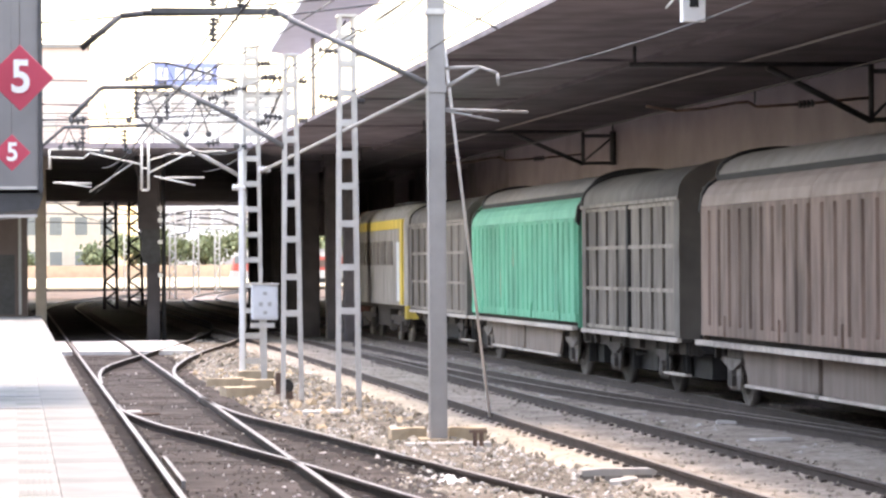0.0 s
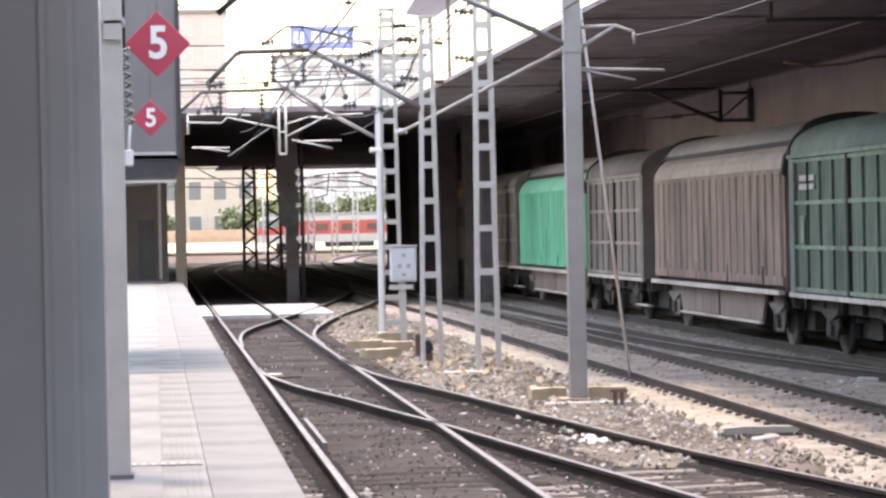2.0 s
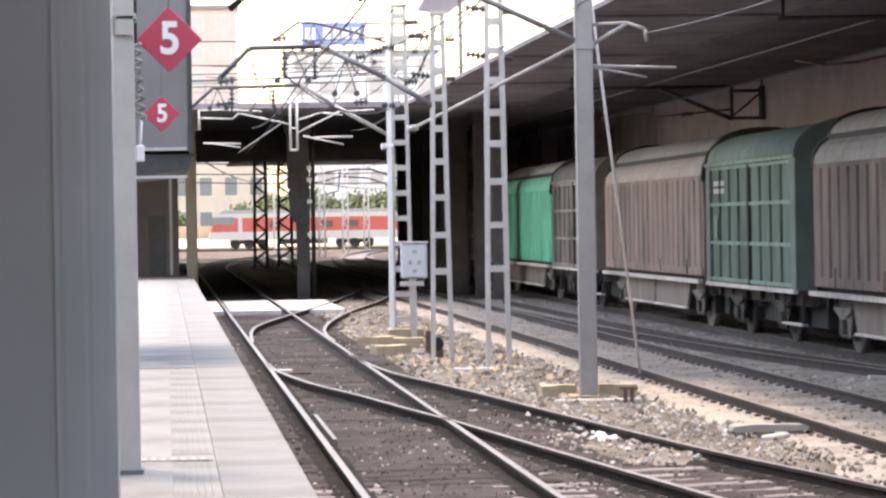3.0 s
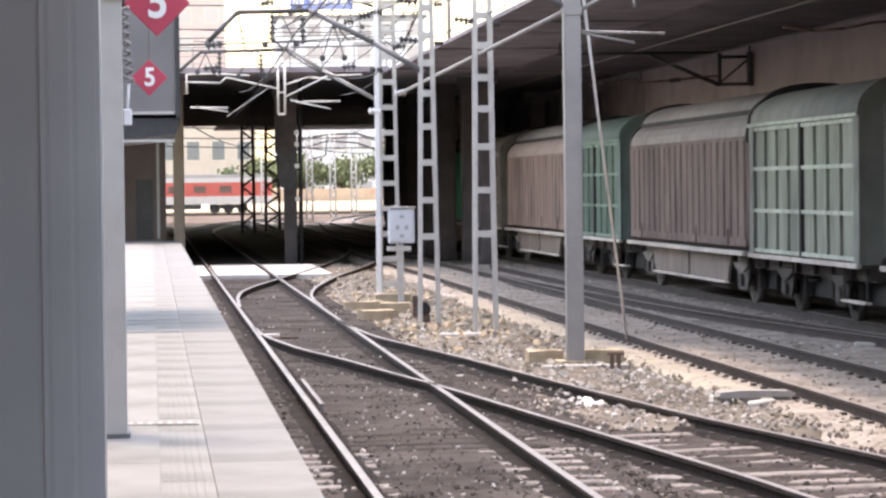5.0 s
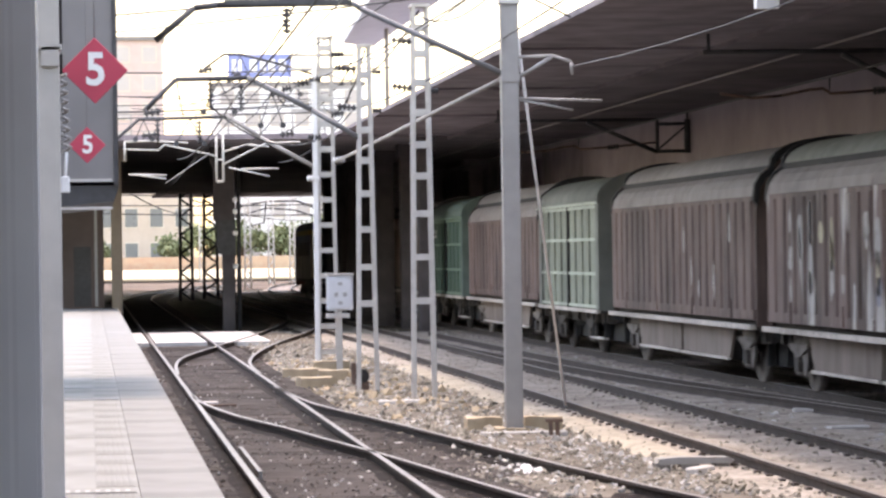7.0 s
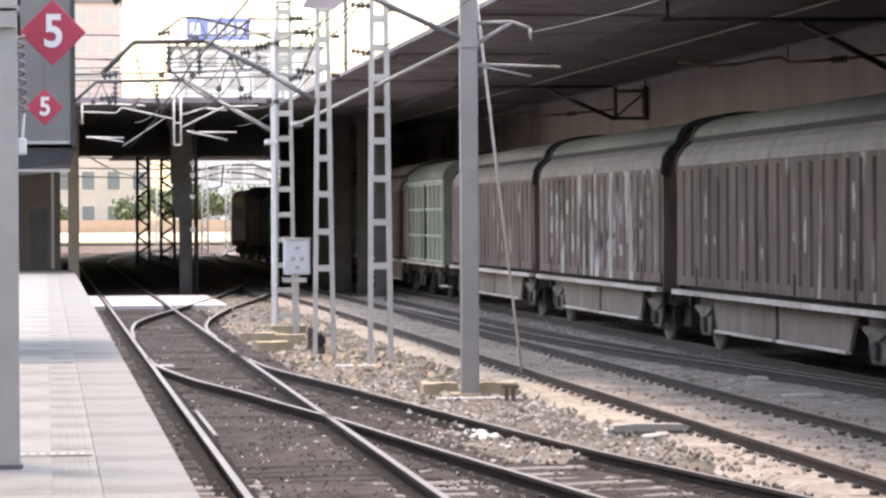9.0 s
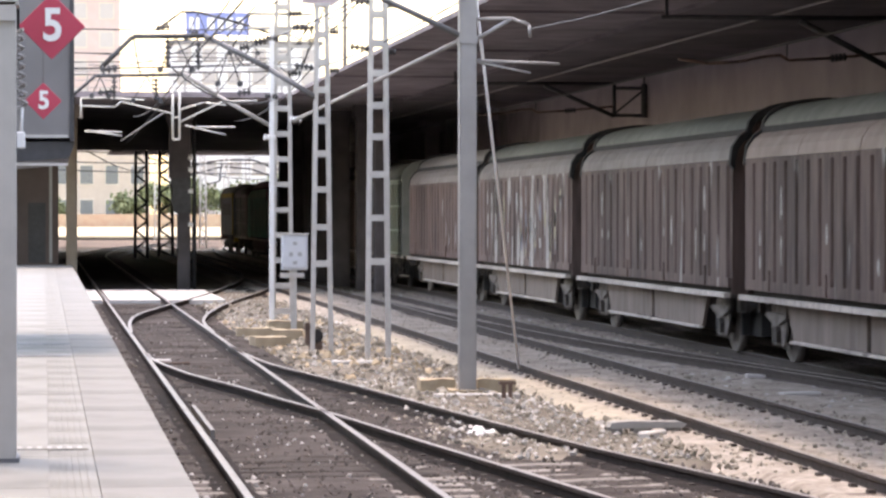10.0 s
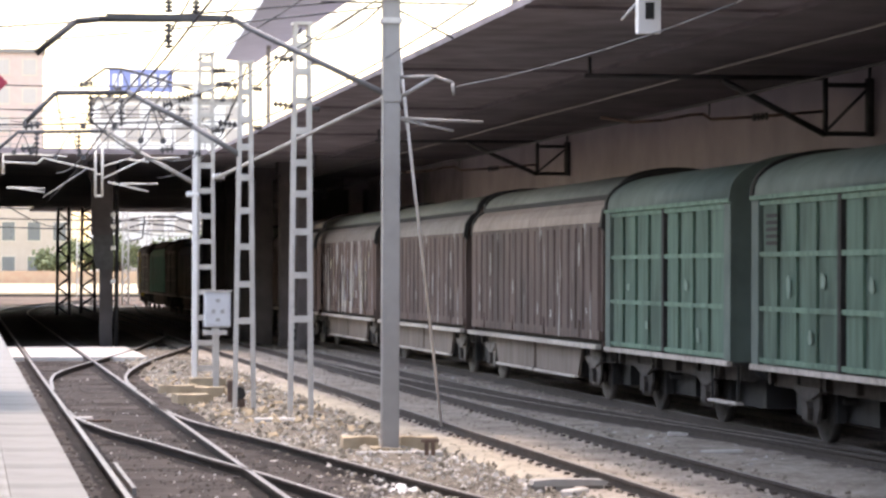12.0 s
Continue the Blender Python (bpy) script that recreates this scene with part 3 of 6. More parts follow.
# dark piers and walls below the bridge
def pier(x0, x1, y0, y1, material=SOFFIT, label="dark concrete bridge pier", z0=-0.25, flare=0.2):
    p = thing("bridge_pier", ((x0 + x1) / 2, (y0 + y1) / 2, z0), label, "pier", "bridge piers")
    w, d = (x1 - x0) / 2, (y1 - y0) / 2
    bm = B()
    box(bm, -w, w, -d, d, 0, DECK - z0 - 0.45)
    bmesh.ops.bevel(bm, geom=[e for e in bm.edges if abs(e.verts[0].co.z - e.verts[1].co.z) > 1], offset=0.06, segments=2, affect="EDGES")
    part("shaft", bm, material, p)
    bm = B()
    box(bm, -w - flare, w + flare, -d - 0.1, d + 0.1, DECK - z0 - 0.45, DECK - z0 - 0.002)
    part("capital", bm, material, p)


def mid_pier():
    """A stepped steel-clad pier with a pipe beside it and pale pipe clips."""
    p = thing("bridge_pier", (4.75, 102.3, -0.25), "dark stepped pier with a side pipe under the bridge", "pier", "bridge piers")
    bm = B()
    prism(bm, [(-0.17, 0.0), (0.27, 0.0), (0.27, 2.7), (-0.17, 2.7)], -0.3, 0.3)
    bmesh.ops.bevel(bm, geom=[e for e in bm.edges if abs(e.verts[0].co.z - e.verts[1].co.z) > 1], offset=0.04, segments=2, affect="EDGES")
    part("lower_shaft", bm, PIER_DARK, p)
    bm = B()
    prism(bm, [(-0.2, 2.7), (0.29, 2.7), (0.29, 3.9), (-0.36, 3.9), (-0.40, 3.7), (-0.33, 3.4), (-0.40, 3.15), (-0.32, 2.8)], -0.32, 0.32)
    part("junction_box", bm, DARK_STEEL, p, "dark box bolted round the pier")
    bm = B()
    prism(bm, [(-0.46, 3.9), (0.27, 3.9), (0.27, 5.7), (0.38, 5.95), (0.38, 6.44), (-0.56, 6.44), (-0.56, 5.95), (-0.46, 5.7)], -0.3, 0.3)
    part("upper_shaft", bm, PIER_DARK, p)
    bm = B()
    tube(bm, (0.41, -0.1, 0.0), (0.41, -0.1, 6.4), 0.075, 8)
    part("side_pipe", bm, DARK_STEEL, p, "dark upright pipe beside the pier")
    for z in (2.3, 3.45, 4.2, 4.6):
        bm = B()
        box(bm, 0.2, 0.36, -0.38, -0.3, z - 0.07, z + 0.07)
        part("pipe_clip", bm, WHITE, p, "small white clip")


mid_pier()
for y in (104, 118, 132):
    pier(15.3, 15.9, y, y + 0.9)
# row of piers in near-black concrete, darker than the other piers
pier(10.72, 11.17, 95.3, 96.2, PIER_DARK, label="dark square pier between the middle and the goods track", flare=0.1)
pier(10.74, 11.2, 101.0, 101.9, PIER_DARK, label="dark square pier between the middle and the goods track", flare=0.1)
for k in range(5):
    pier(10.45, 11.1, 107 + 6 * k, 108 + 6 * k, PIER_DARK, label="dark square pier between the middle and the goods track", flare=0.1)
pier(15.5, 17.4, 176.6, 178.0)
pier(0.76, 1.14, 103.0, 103.4, TAN, "tan concrete pier beside the platform ramp", flare=0.2)
bm = B()
box(bm, 16.1, 16.6, 95.01, 139, -0.3, DECK)
box(bm, 16.6, 60, 95, 95.5, -0.3, DECK)
single("abutment", bm, SOFFIT, "dark bridge abutment wall", "wall", kind="structure")
bm = B()
box(bm, -60, -3.5, 100.2, 176, -0.3, DECK)
single("west_abutment", bm, SOFFIT, "dark abutment on the platform side", "wall", kind="structure")

# drain grating in the paving
gr = thing("drain_grating", (-0.02, 21.5, 0.70), "narrow slotted drain grating across the platform", "grating")
bm = B()
box(bm, -0.36, 0.34, -0.14, 0.14, 0.0, 0.005)
part("grating_frame", bm, PLATFORM, gr)
for k in range(9):
    bm = B()
    box(bm, -0.32 + k * 0.072, -0.285 + k * 0.072, -0.11, 0.11, 0.005, 0.008)
    part("slot", bm, POST_GREY, gr)

# unseen tall block, added to keep daylight off the train beyond the bridge
bm = B()
box(bm, -40, -1.6, 178, 236, -0.3, 22)
single("shade_wall_west", bm, CONCRETE, "unseen concrete block added to shade the tracks beyond the bridge", "wall", kind="structure")

bm = B()
box(bm, 16.7, 24, 176.6, 177.4, 4.1, DECK + 0.9)
single("lintel_wall", bm, SOFFIT, "dark lintel wall at the far end of the bridge", "wall", kind="structure")
# unseen wall, taller close by so that less sky reaches the near wagons
bm = B()
box(bm, -9.6, -9.0, -14.5, 34, -0.3, 13.0)
box(bm, -9.6, -9.0, 34.0, 66, -0.3, 6.6)
single("sky_blocking_wall", bm, CONCRETE, "unseen plain wall added along the platform to block sky light", "wall", kind="structure")

# small dark building at the platform end
KIOSK_BROWN = paint("dark_brown_panel", (0.12, 0.088, 0.08), 0.7, second=(0.075, 0.055, 0.05), grain=1.5, amount=0.7, bump=0.05)
kiosk = thing("platform_building", (0, 104, 0), "dark platform-end building under the bridge with a pale canopy edge", "building")
bm = B()
box(bm, -3.4, 0.5, 0, 5.5, -0.25, 4.35)
part("wall", bm, KIOSK_BROWN, kiosk, "dark red-brown wall")
bm = B()
prism(bm, [(-3.4, 4.30), (0.92, 4.46), (0.94, 4.53), (-3.4, 4.40)], -0.8, 5.8)
part("roof", bm, DARK_STEEL, kiosk)
bm = B()
prism(bm, [(-3.4, 4.26), (0.92, 4.42), (0.92, 4.458), (-3.4, 4.298)], -0.85, -0.78)
part("roof_edge", bm, GALV, kiosk, "thin pale metal canopy edge")
bm = B()
box(bm, -0.55, 0.05, -0.03, 0.0, 0.7, 2.8)
part("door", bm, DARK_STEEL, kiosk)
bm = B()
box(bm, 0.18, 0.28, -0.05, 0.0, 0.7, 4.3)
part("post", bm, CLADDING, kiosk)
bm = B()
prism(bm, [(-3.0, -0.25), (1.0, -0.25), (1.0, 0.05), (-3.0, 0.6)], 112, 150)
single("platform_ramp", bm, CONCRETE, "low concrete ramp beyond the platform", "ramp", kind="structure")


# ---- goods train ----
TRAIN_X = 13.02
HALF = 1.42


def wheelset(parent, y, mats=(WHEEL,)):
    w = thing_part("wheelset", parent, (0, y, 0.46))
    bm = B()
    tube(bm, (-0.95, 0, 0), (0.95, 0, 0), 0.08, 10)
    for s in (-1, 1):
        tube(bm, (s * 0.83, 0, 0), (s * 0.965, 0, 0), 0.46, 24)
        tube(bm, (s * 0.965, 0, 0), (s * 0.975, 0, 0), 0.36, 20)
        tube(bm, (s * 0.975, 0, 0), (s * 1.03, 0, 0), 0.13, 12)
        for k in range(4):
            a = k * math.pi / 2
            tube(bm, (s * 0.97, 0.24 * math.cos(a), 0.24 * math.sin(a)), (s * 0.985, 0.24 * math.cos(a), 0.24 * math.sin(a)), 0.045, 8)
    me = mesh_of("wheelset", bm, *mats)
    w.data = me
    return w


def thing_part(name, parent, at):
    ob = bpy.data.objects.new(name, bpy.data.meshes.new(name))
    scene.collection.objects.link(ob)
    ob.parent = parent
    ob.matrix_local = pose(*at)
    return ob


WHEELS = []


def running_gear(w, length, axle, pale):
    """Underframe, axle guards with springs, wheelsets, buffers and couplings."""
    h = length / 2
    bm = B()
    for s in (-1, 1):
        box(bm, s * 1.05 - 0.05, s * 1.05 + 0.05, -h + 0.1, h - 0.1, 0.72, 0.98)
    box(bm, -0.25, 0.25, -h + 0.1, h - 0.1, 0.7, 0.97)
    for k in range(7):
        y = -h + 0.2 + k * (length - 0.4) / 6
        box(bm, -1.2, 1.2, y - 0.06, y + 0.06, 0.75, 0.97)
    box(bm, -HALF + 0.03, HALF - 0.03, -h, h, 0.97, 1.03)
    box(bm, -HALF + 0.15, HALF - 0.15, -h + 0.07, h - 0.07, 1.03, 1.32)
    part("underframe", bm, GEAR, w)
    for d in (-1, 1):
        bm = B()
        y0, y1 = sorted((d * 0.2, d * (h - 0.25)))
        # added black block: fills the underfloor gap with shade as colour
        box(bm, -0.79, 0.79, y0, y1, 0.3, 0.72)
        tube(bm, (-1.0, d * (axle - 1.0), 0.62), (1.0, d * (axle - 1.0), 0.62), 0.05, 6)
        tube(bm, (0.5, d * 0.5, 0.55), (0.5, d * (axle - 1.0), 0.6), 0.13, 10)
        for e in (-0.58, 0.58):
            box(bm, -0.98, -0.84, d * axle + e - 0.05, d * axle + e + 0.05, 0.3, 0.75)
            box(bm, 0.84, 0.98, d * axle + e - 0.05, d * axle + e + 0.05, 0.3, 0.75)
        part("brake_gear_and_shade_block", bm, BLACK, w, "dark brake gear with an added black block for the underfloor shade")
    for s in (-1, 1):
        for y in (-axle, axle):
            bm = B()
            x = s * 1.17
            prism_yz(bm, [(y - 0.3, 0.27), (y + 0.3, 0.27), (y + 0.46, 0.5), (y + 0.5, 0.92), (y - 0.5, 0.92), (y - 0.46, 0.5)], x - 0.02, x + 0.02)
            guard = part("axle_guard", bm, WHEEL if pale else GEAR, w)
            bm = B()
            prism_yz(bm, [(y - 0.66, 0.80), (y - 0.66, 0.74), (y - 0.22, 0.62), (y + 0.22, 0.62), (y + 0.66, 0.74), (y + 0.66, 0.80)], x + s * 0.03 - 0.045, x + s * 0.03 + 0.045)
            part("leaf_spring", bm, WHEEL if pale else GEAR, guard)
            bm = B()
            prism_yz(bm, [(y - 0.14, 0.33), (y + 0.14, 0.33), (y + 0.16, 0.5), (y + 0.09, 0.58), (y - 0.09, 0.58), (y - 0.16, 0.5)], x - 0.1, x + 0.1)
            part("axle_box", bm, GEAR, guard)
            for e in (-1, 1):
                bm = B()
                tube(bm, (x, y + e * 0.64, 0.71), (x, y + e * 0.64, 0.96), 0.035, 6)
                part("spring_shackle", bm, GEAR, guard)
    for y in (-axle, axle):
        WHEELS.append(wheelset(w, y, (WHEEL if pale else GEAR,)))
    for s in (-1, 1):
        for e in (-1, 1):
            bm = B()
            tube(bm, (s * 0.95, e * (h - 0.1), 1.0), (s * 0.95, e * (h + 0.34), 1.0), 0.09, 10)
            tube(bm, (s * 0.95, e * (h + 0.34), 1.0), (s * 0.95, e * (h + 0.38), 1.0), 0.22, 14)
            part("buffer", bm, BLACK, w)
    for e in (-1, 1):
        bm = B()
        tube(bm, (0, e * (h - 0.1), 0.98), (0, e * (h + 0.3), 0.92), 0.05, 8)
        pipe(bm, [(0.35, e * (h - 0.05), 0.8), (0.36, e * (h + 0.22), 0.5), (0.3, e * (h + 0.36), 0.62)], 0.025, 6)
        part("coupling", bm, BLACK, w)


def prism_yz(bm, profile, x0, x1):
    a = [bm.verts.new((x0, y, z)) for y, z in profile]
    b = [bm.verts.new((x1, y, z)) for y, z in profile]
    n = len(profile)
    for k in range(n):
        bm.faces.new((a[k], a[(k + 1) % n], b[(k + 1) % n], b[k]))
    bm.faces.new(a[::-1])
    bm.faces.new(b)


def arch(half, eave, rise, n=14, flat=0.0):
    """Points of a rounded roof section from one eave to the other."""
    return [(-half * math.cos(math.pi * k / n), eave + rise * math.sin(math.pi * k / n) ** 0.8) for k in range(n + 1)]


def end_wall(w, length, material, eave, rise, half):
    for e in (-1, 1):
        bm = B()
        y = e * (length / 2)
        prism(bm, [(-half + 0.02, 1.03), (half - 0.02, 1.03)] + [(x, z) for x, z in arch(half - 0.02, eave, rise)[::-1]], y - e * 0.06, y)
        wall = part("end_wall", bm, material, w)
        for x in (-0.95, -0.45, 0.45, 0.95):
            bm = B()
            box(bm, x - 0.05, x + 0.05, min(y, y + e * 0.08), max(y, y + e * 0.08), 1.05, eave + 0.2)
            part("end_rib", bm, material, wall)


def sliding_wall_wagon(length, wall, upper, roof, label, group="goods wagons", panels=2):
    """A two-axle van whose ribbed side walls slide; their tops curve in to a gutter below the roof."""
    w = thing("sliding_wall_wagon", (TRAIN_X, 0, 0), label, "goods wagon", group)
    h = length / 2
    running_gear(w, length, h - 1.5, True)
    for s in (-1, 1):
        pl = (length - 0.16) / panels
        for k in range(panels):
            y0 = -h + 0.08 + k * pl + 0.02
            y1 = y0 + pl - 0.04
            bm = B()
            xo, xi = s * HALF, s * (HALF - 0.06)
            n = int(round((y1 - y0) / 0.66))
            p = (y1 - y0) / n
            prof = []
            for i in range(n):
                a = y0 + i * p
                prof += [(xi, a), (xi, a + 0.11), (xo, a + 0.15), (xo, a + p - 0.04)]
            prof.append((xi, y1))
            prof = prof + [(s * (HALF - 0.13), y1), (s * (HALF - 0.13), y0)]
            lo = [bm.verts.new((x, y, 1.32)) for x, y in prof]
            hi = [bm.verts.new((x, y, 3.25)) for x, y in prof]
            m = len(prof)
            for i in range(m):
                bm.faces.new((lo[i], lo[(i + 1) % m], hi[(i + 1) % m], hi[i]))
            bm.faces.new(lo[::-1])
            bm.faces.new(hi)
            box(bm, min(xo, s * (HALF - 0.1)), max(xo, s * (HALF - 0.1)), y0, y1, 1.15, 1.32)
            box(bm, min(xo, s * (HALF - 0.1)), max(xo, s * (HALF - 0.1)), y0, y1, 3.25, 3.33)
            for i in range(2):
                yy = y0 + (i + 0.5) * pl * 0.5
                box(bm, min(xo, xo + s * 0.03), max(xo, xo + s * 0.03), yy - 0.02, yy + 0.02, 1.16, 1.5)
            side = part("sliding_wall", bm, wall, w)
            # curved wall top, in a paler tone than the ribbed wall below
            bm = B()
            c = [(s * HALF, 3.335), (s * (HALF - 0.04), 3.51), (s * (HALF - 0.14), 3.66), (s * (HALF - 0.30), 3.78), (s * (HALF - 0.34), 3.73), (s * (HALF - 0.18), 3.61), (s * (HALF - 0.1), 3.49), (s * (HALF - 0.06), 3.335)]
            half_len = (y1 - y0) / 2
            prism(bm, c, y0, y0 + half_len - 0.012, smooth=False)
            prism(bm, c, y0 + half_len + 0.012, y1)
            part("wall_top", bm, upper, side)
        bm = B()
        box(bm, min(s * (HALF - 0.28), s * (HALF - 0.36)), max(s * (HALF - 0.28), s * (HALF - 0.36)), -h, h, 3.75, 3.87)
        part("gutter", bm, BLACK, w, "dark gutter rail")
        bm = B()
        box(bm, min(s * (HALF - 0.02), s * (HALF + 0.09)), max(s * (HALF - 0.02), s * (HALF + 0.09)), -h + 0.02, h - 0.02, 0.98, 1.065)
        part("side_sill", bm, SILL, w, "pale steel sill rail")
        for i in (-1, 1):
            bm = B()
            prism_yz(bm, [(i * 0.12, 0.95), (i * 0.12, 0.42), (i * (h - 2.75), 0.40), (i * (h - 2.35), 0.95)], s * 1.24 - 0.03, s * 1.24 + 0.03)
            c0, c1 = sorted((i * 0.12, i * (h - 2.75)))
            e0, e1 = sorted((s * 1.24, s * 1.33))
            skirt = part("side_skirt", bm, SKIRT, w, "dusty trapezoid plate below the floor")
            bm = B()
            box(bm, e0, e1, c0, c1, 0.36, 0.405)
            part("skirt_lip", bm, SILL, skirt, "pale worn lower edge")
    bm = B()
    ar = arch(HALF - 0.3, 3.78, 0.52)
    prism(bm, ar + [(x, z - 0.06) for x, z in ar[::-1]], -h, h, smooth=False)
    for f in bm.faces:
        f.smooth = True
    part("roof", bm, roof, w)
    for e in (-1, 1):
        bm = B()
        ar2 = [(-HALF, 3.23), (-HALF + 0.04, 3.53), (-HALF + 0.16, 3.71)] + arch(HALF - 0.3, 3.80, 0.54) + [(HALF - 0.16, 3.71), (HALF - 0.04, 3.53), (HALF, 3.23)]
        y = e * (h - 0.035)
        prism(bm, [(x * 1.01, z + 0.025) for x, z in ar2] + [(x * 0.95, z - 0.07) for x, z in ar2[::-1]], y - 0.11, y + 0.035)
        part("end_arch", bm, BLACK, w, "dark arch over the wagon end")
    end_wall(w, length - 0.05, wall, 3.33, 0.84, HALF - 0.03)
    return w, h


def framed_wagon(length, panel, frame_mat, roof, recess, label, gear_pale=False):
    """A short two-axle van with framed double doors under a barrel roof."""
    w = thing("framed_wagon", (TRAIN_X, 0, 0), label, "goods wagon", "goods wagons")
    h = length / 2
    running_gear(w, length, h - 2.3, gear_pale)
    for s in (-1, 1):
        # recess paint is darker than the panels: gap shade held in the colour
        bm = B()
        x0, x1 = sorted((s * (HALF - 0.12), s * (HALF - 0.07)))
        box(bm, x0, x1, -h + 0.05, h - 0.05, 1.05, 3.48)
        part("side_wall", bm, recess, w, "recessed side, painted darker for the shade between the panels")
        for d in (-1, 1):
            y0, y1 = sorted((d * 0.09, d * (h - 0.42)))
            door = None
            bm = B()
            x0, x1 = sorted((s * (HALF - 0.07), s * (HALF - 0.015)))
            for z in (1.08, 1.84, 2.64, 3.40):
                box(bm, x0, s * HALF if s > 0 else x1, y0, y1, z, z + 0.07) if s > 0 else box(bm, -HALF, -HALF + 0.075, y0, y1, z, z + 0.075)
            door = part("door_frame", bm, frame_mat, w)
            n = 4
            pw = (y1 - y0) / n
            for i in range(n):
                bm = B()
                for za, zb in ((1.155, 1.84), (1.915, 2.64), (2.715, 3.40)):
                    a0, a1 = sorted((s * (HALF - 0.07), s * (HALF - 0.03)))
                    box(bm, a0, a1, y0 + i * pw + 0.13, y0 + (i + 1) * pw - 0.13, za, zb)
                part("panel", bm, panel, door)
        bm = B()
        x0, x1 = sorted((s * (HALF - 0.07), s * (HALF + 0.01)))
        box(bm, x0, x1, -0.075, 0.075, 1.04, 3.5)
        part("centre_post", bm, BLACK, w)
        for d in (-1, 1):
            bm = B()
            y0, y1 = sorted((d * (h - 0.4), d * (h - 0.02)))
            box(bm, x0, x1, y0, y1, 1.04, 3.5)
            part("corner_post", bm, roof, w)
        bm = B()
        x0, x1 = sorted((s * (HALF - 0.04), s * (HALF + 0.05)))
        box(bm, x0, x1, -h + 0.05, h - 0.05, 0.97, 1.05)
        part("side_sill", bm, SILL, w, "pale steel sill rail")
        bm = B()
        box(bm, x0, x1, -h + 0.03, h - 0.03, 3.485, 3.55)
        part("eave_rail", bm, frame_mat, w)
        for d in (-1,):
            bm = B()
            yy = d * (h - 1.0)
            box(bm, s * 1.25 - 0.07, s * 1.25 + 0.07, yy - 0.85, yy + 0.85, 0.365, 0.40)
            step = part("foot_step", bm, SILL, w, "pale hanging foot step")
            for q in (-0.8, 0.8):
                bm = B()
                box(bm, s * 1.25 - 0.02, s * 1.25 + 0.02, yy + q - 0.02, yy + q + 0.02, 0.40, 0.98)
                part("step_hanger", bm, BLACK, step)
    bm = B()
    ar = arch(HALF + 0.01, 3.55, 0.67, 18)
    prism(bm, ar + [(x * 0.96, z - 0.06) for x, z in ar[::-1]], -h + 0.04, h - 0.04)
    for f in bm.faces:
        f.smooth = True
    part("roof", bm, roof, w)
    for e in (-1, 1):
        bm = B()
        ar2 = arch(HALF + 0.03, 3.5, 0.75, 18)
        y = e * (h - 0.03)
        prism(bm, [(x * 1.01, z + 0.03) for x, z in ar2] + [(x * 0.94, z - 0.08) for x, z in ar2[::-1]], y - 0.12 if e > 0 else y - 0.04, y + 0.03)
        part("end_arch", bm, BLACK if e > 0 else roof, w, "dark arch over the wagon end")
    end_wall(w, length - 0.04, roof, 3.52, 0.65, HALF - 0.02)
    return w, h


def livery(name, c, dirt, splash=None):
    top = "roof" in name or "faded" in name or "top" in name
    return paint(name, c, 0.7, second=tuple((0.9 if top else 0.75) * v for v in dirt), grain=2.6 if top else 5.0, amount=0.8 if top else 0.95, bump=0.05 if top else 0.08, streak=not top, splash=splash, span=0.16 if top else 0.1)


BROWN = livery("brown_wagon_paint", (0.25, 0.172, 0.14), (0.135, 0.092, 0.074))
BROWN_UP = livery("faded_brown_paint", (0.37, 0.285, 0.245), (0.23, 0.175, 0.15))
GREYBR = livery("grey_brown_wagon_paint", (0.16, 0.105, 0.092), (0.083, 0.056, 0.047))
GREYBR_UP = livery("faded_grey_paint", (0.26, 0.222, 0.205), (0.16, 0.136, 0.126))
TAGGED = livery("scuffed_brown_wagon_paint", (0.16, 0.107, 0.096), (0.08, 0.056, 0.049), splash=((0.48, 0.455, 0.43), 1.6, 0.55))
TAGGED_FEW = livery("chalked_brown_wagon_paint", (0.128, 0.082, 0.072), (0.068, 0.043, 0.038), splash=((0.40, 0.38, 0.37), 2.6, 0.64))
BRIGHT = livery("bright_green_wagon_paint", (0.10, 0.44, 0.28), (0.068, 0.33, 0.21))
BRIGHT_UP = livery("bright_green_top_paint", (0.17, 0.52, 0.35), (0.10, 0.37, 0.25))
GREEN = livery("green_wagon_paint", (0.085, 0.14, 0.106), (0.042, 0.075, 0.056))
GREEN_FR = livery("pale_green_frame_paint", (0.19, 0.28, 0.215), (0.12, 0.185, 0.14))
GREEN_RF = livery("green_roof_paint", (0.12, 0.165, 0.145), (0.08, 0.112, 0.098))
DEEP = livery("deep_green_wagon_paint", (0.08, 0.165, 0.12), (0.05, 0.107, 0.078))
DEEP_FR = livery("deep_green_frame_paint", (0.14, 0.26, 0.19), (0.09, 0.175, 0.128))
OLIVE = livery("pale_green_wagon_paint", (0.25, 0.272, 0.215), (0.16, 0.178, 0.14))
OLIVE_FR = livery("light_green_frame_paint", (0.47, 0.51, 0.425), (0.32, 0.355, 0.29))
UMBER = livery("umber_wagon_paint", (0.195, 0.168, 0.145), (0.095, 0.08, 0.067))
UMBER_FR = livery("umber_frame_paint", (0.32, 0.28, 0.24), (0.165, 0.142, 0.118))
ROOF = livery("dusty_roof_paint", (0.27, 0.24, 0.225), (0.17, 0.15, 0.14))
ROOF_G = livery("dusty_green_roof_paint", (0.185, 0.192, 0.168), (0.115, 0.12, 0.104))
ROOF_DK = livery("dark_roof_paint", (0.155, 0.138, 0.122), (0.092, 0.08, 0.072))
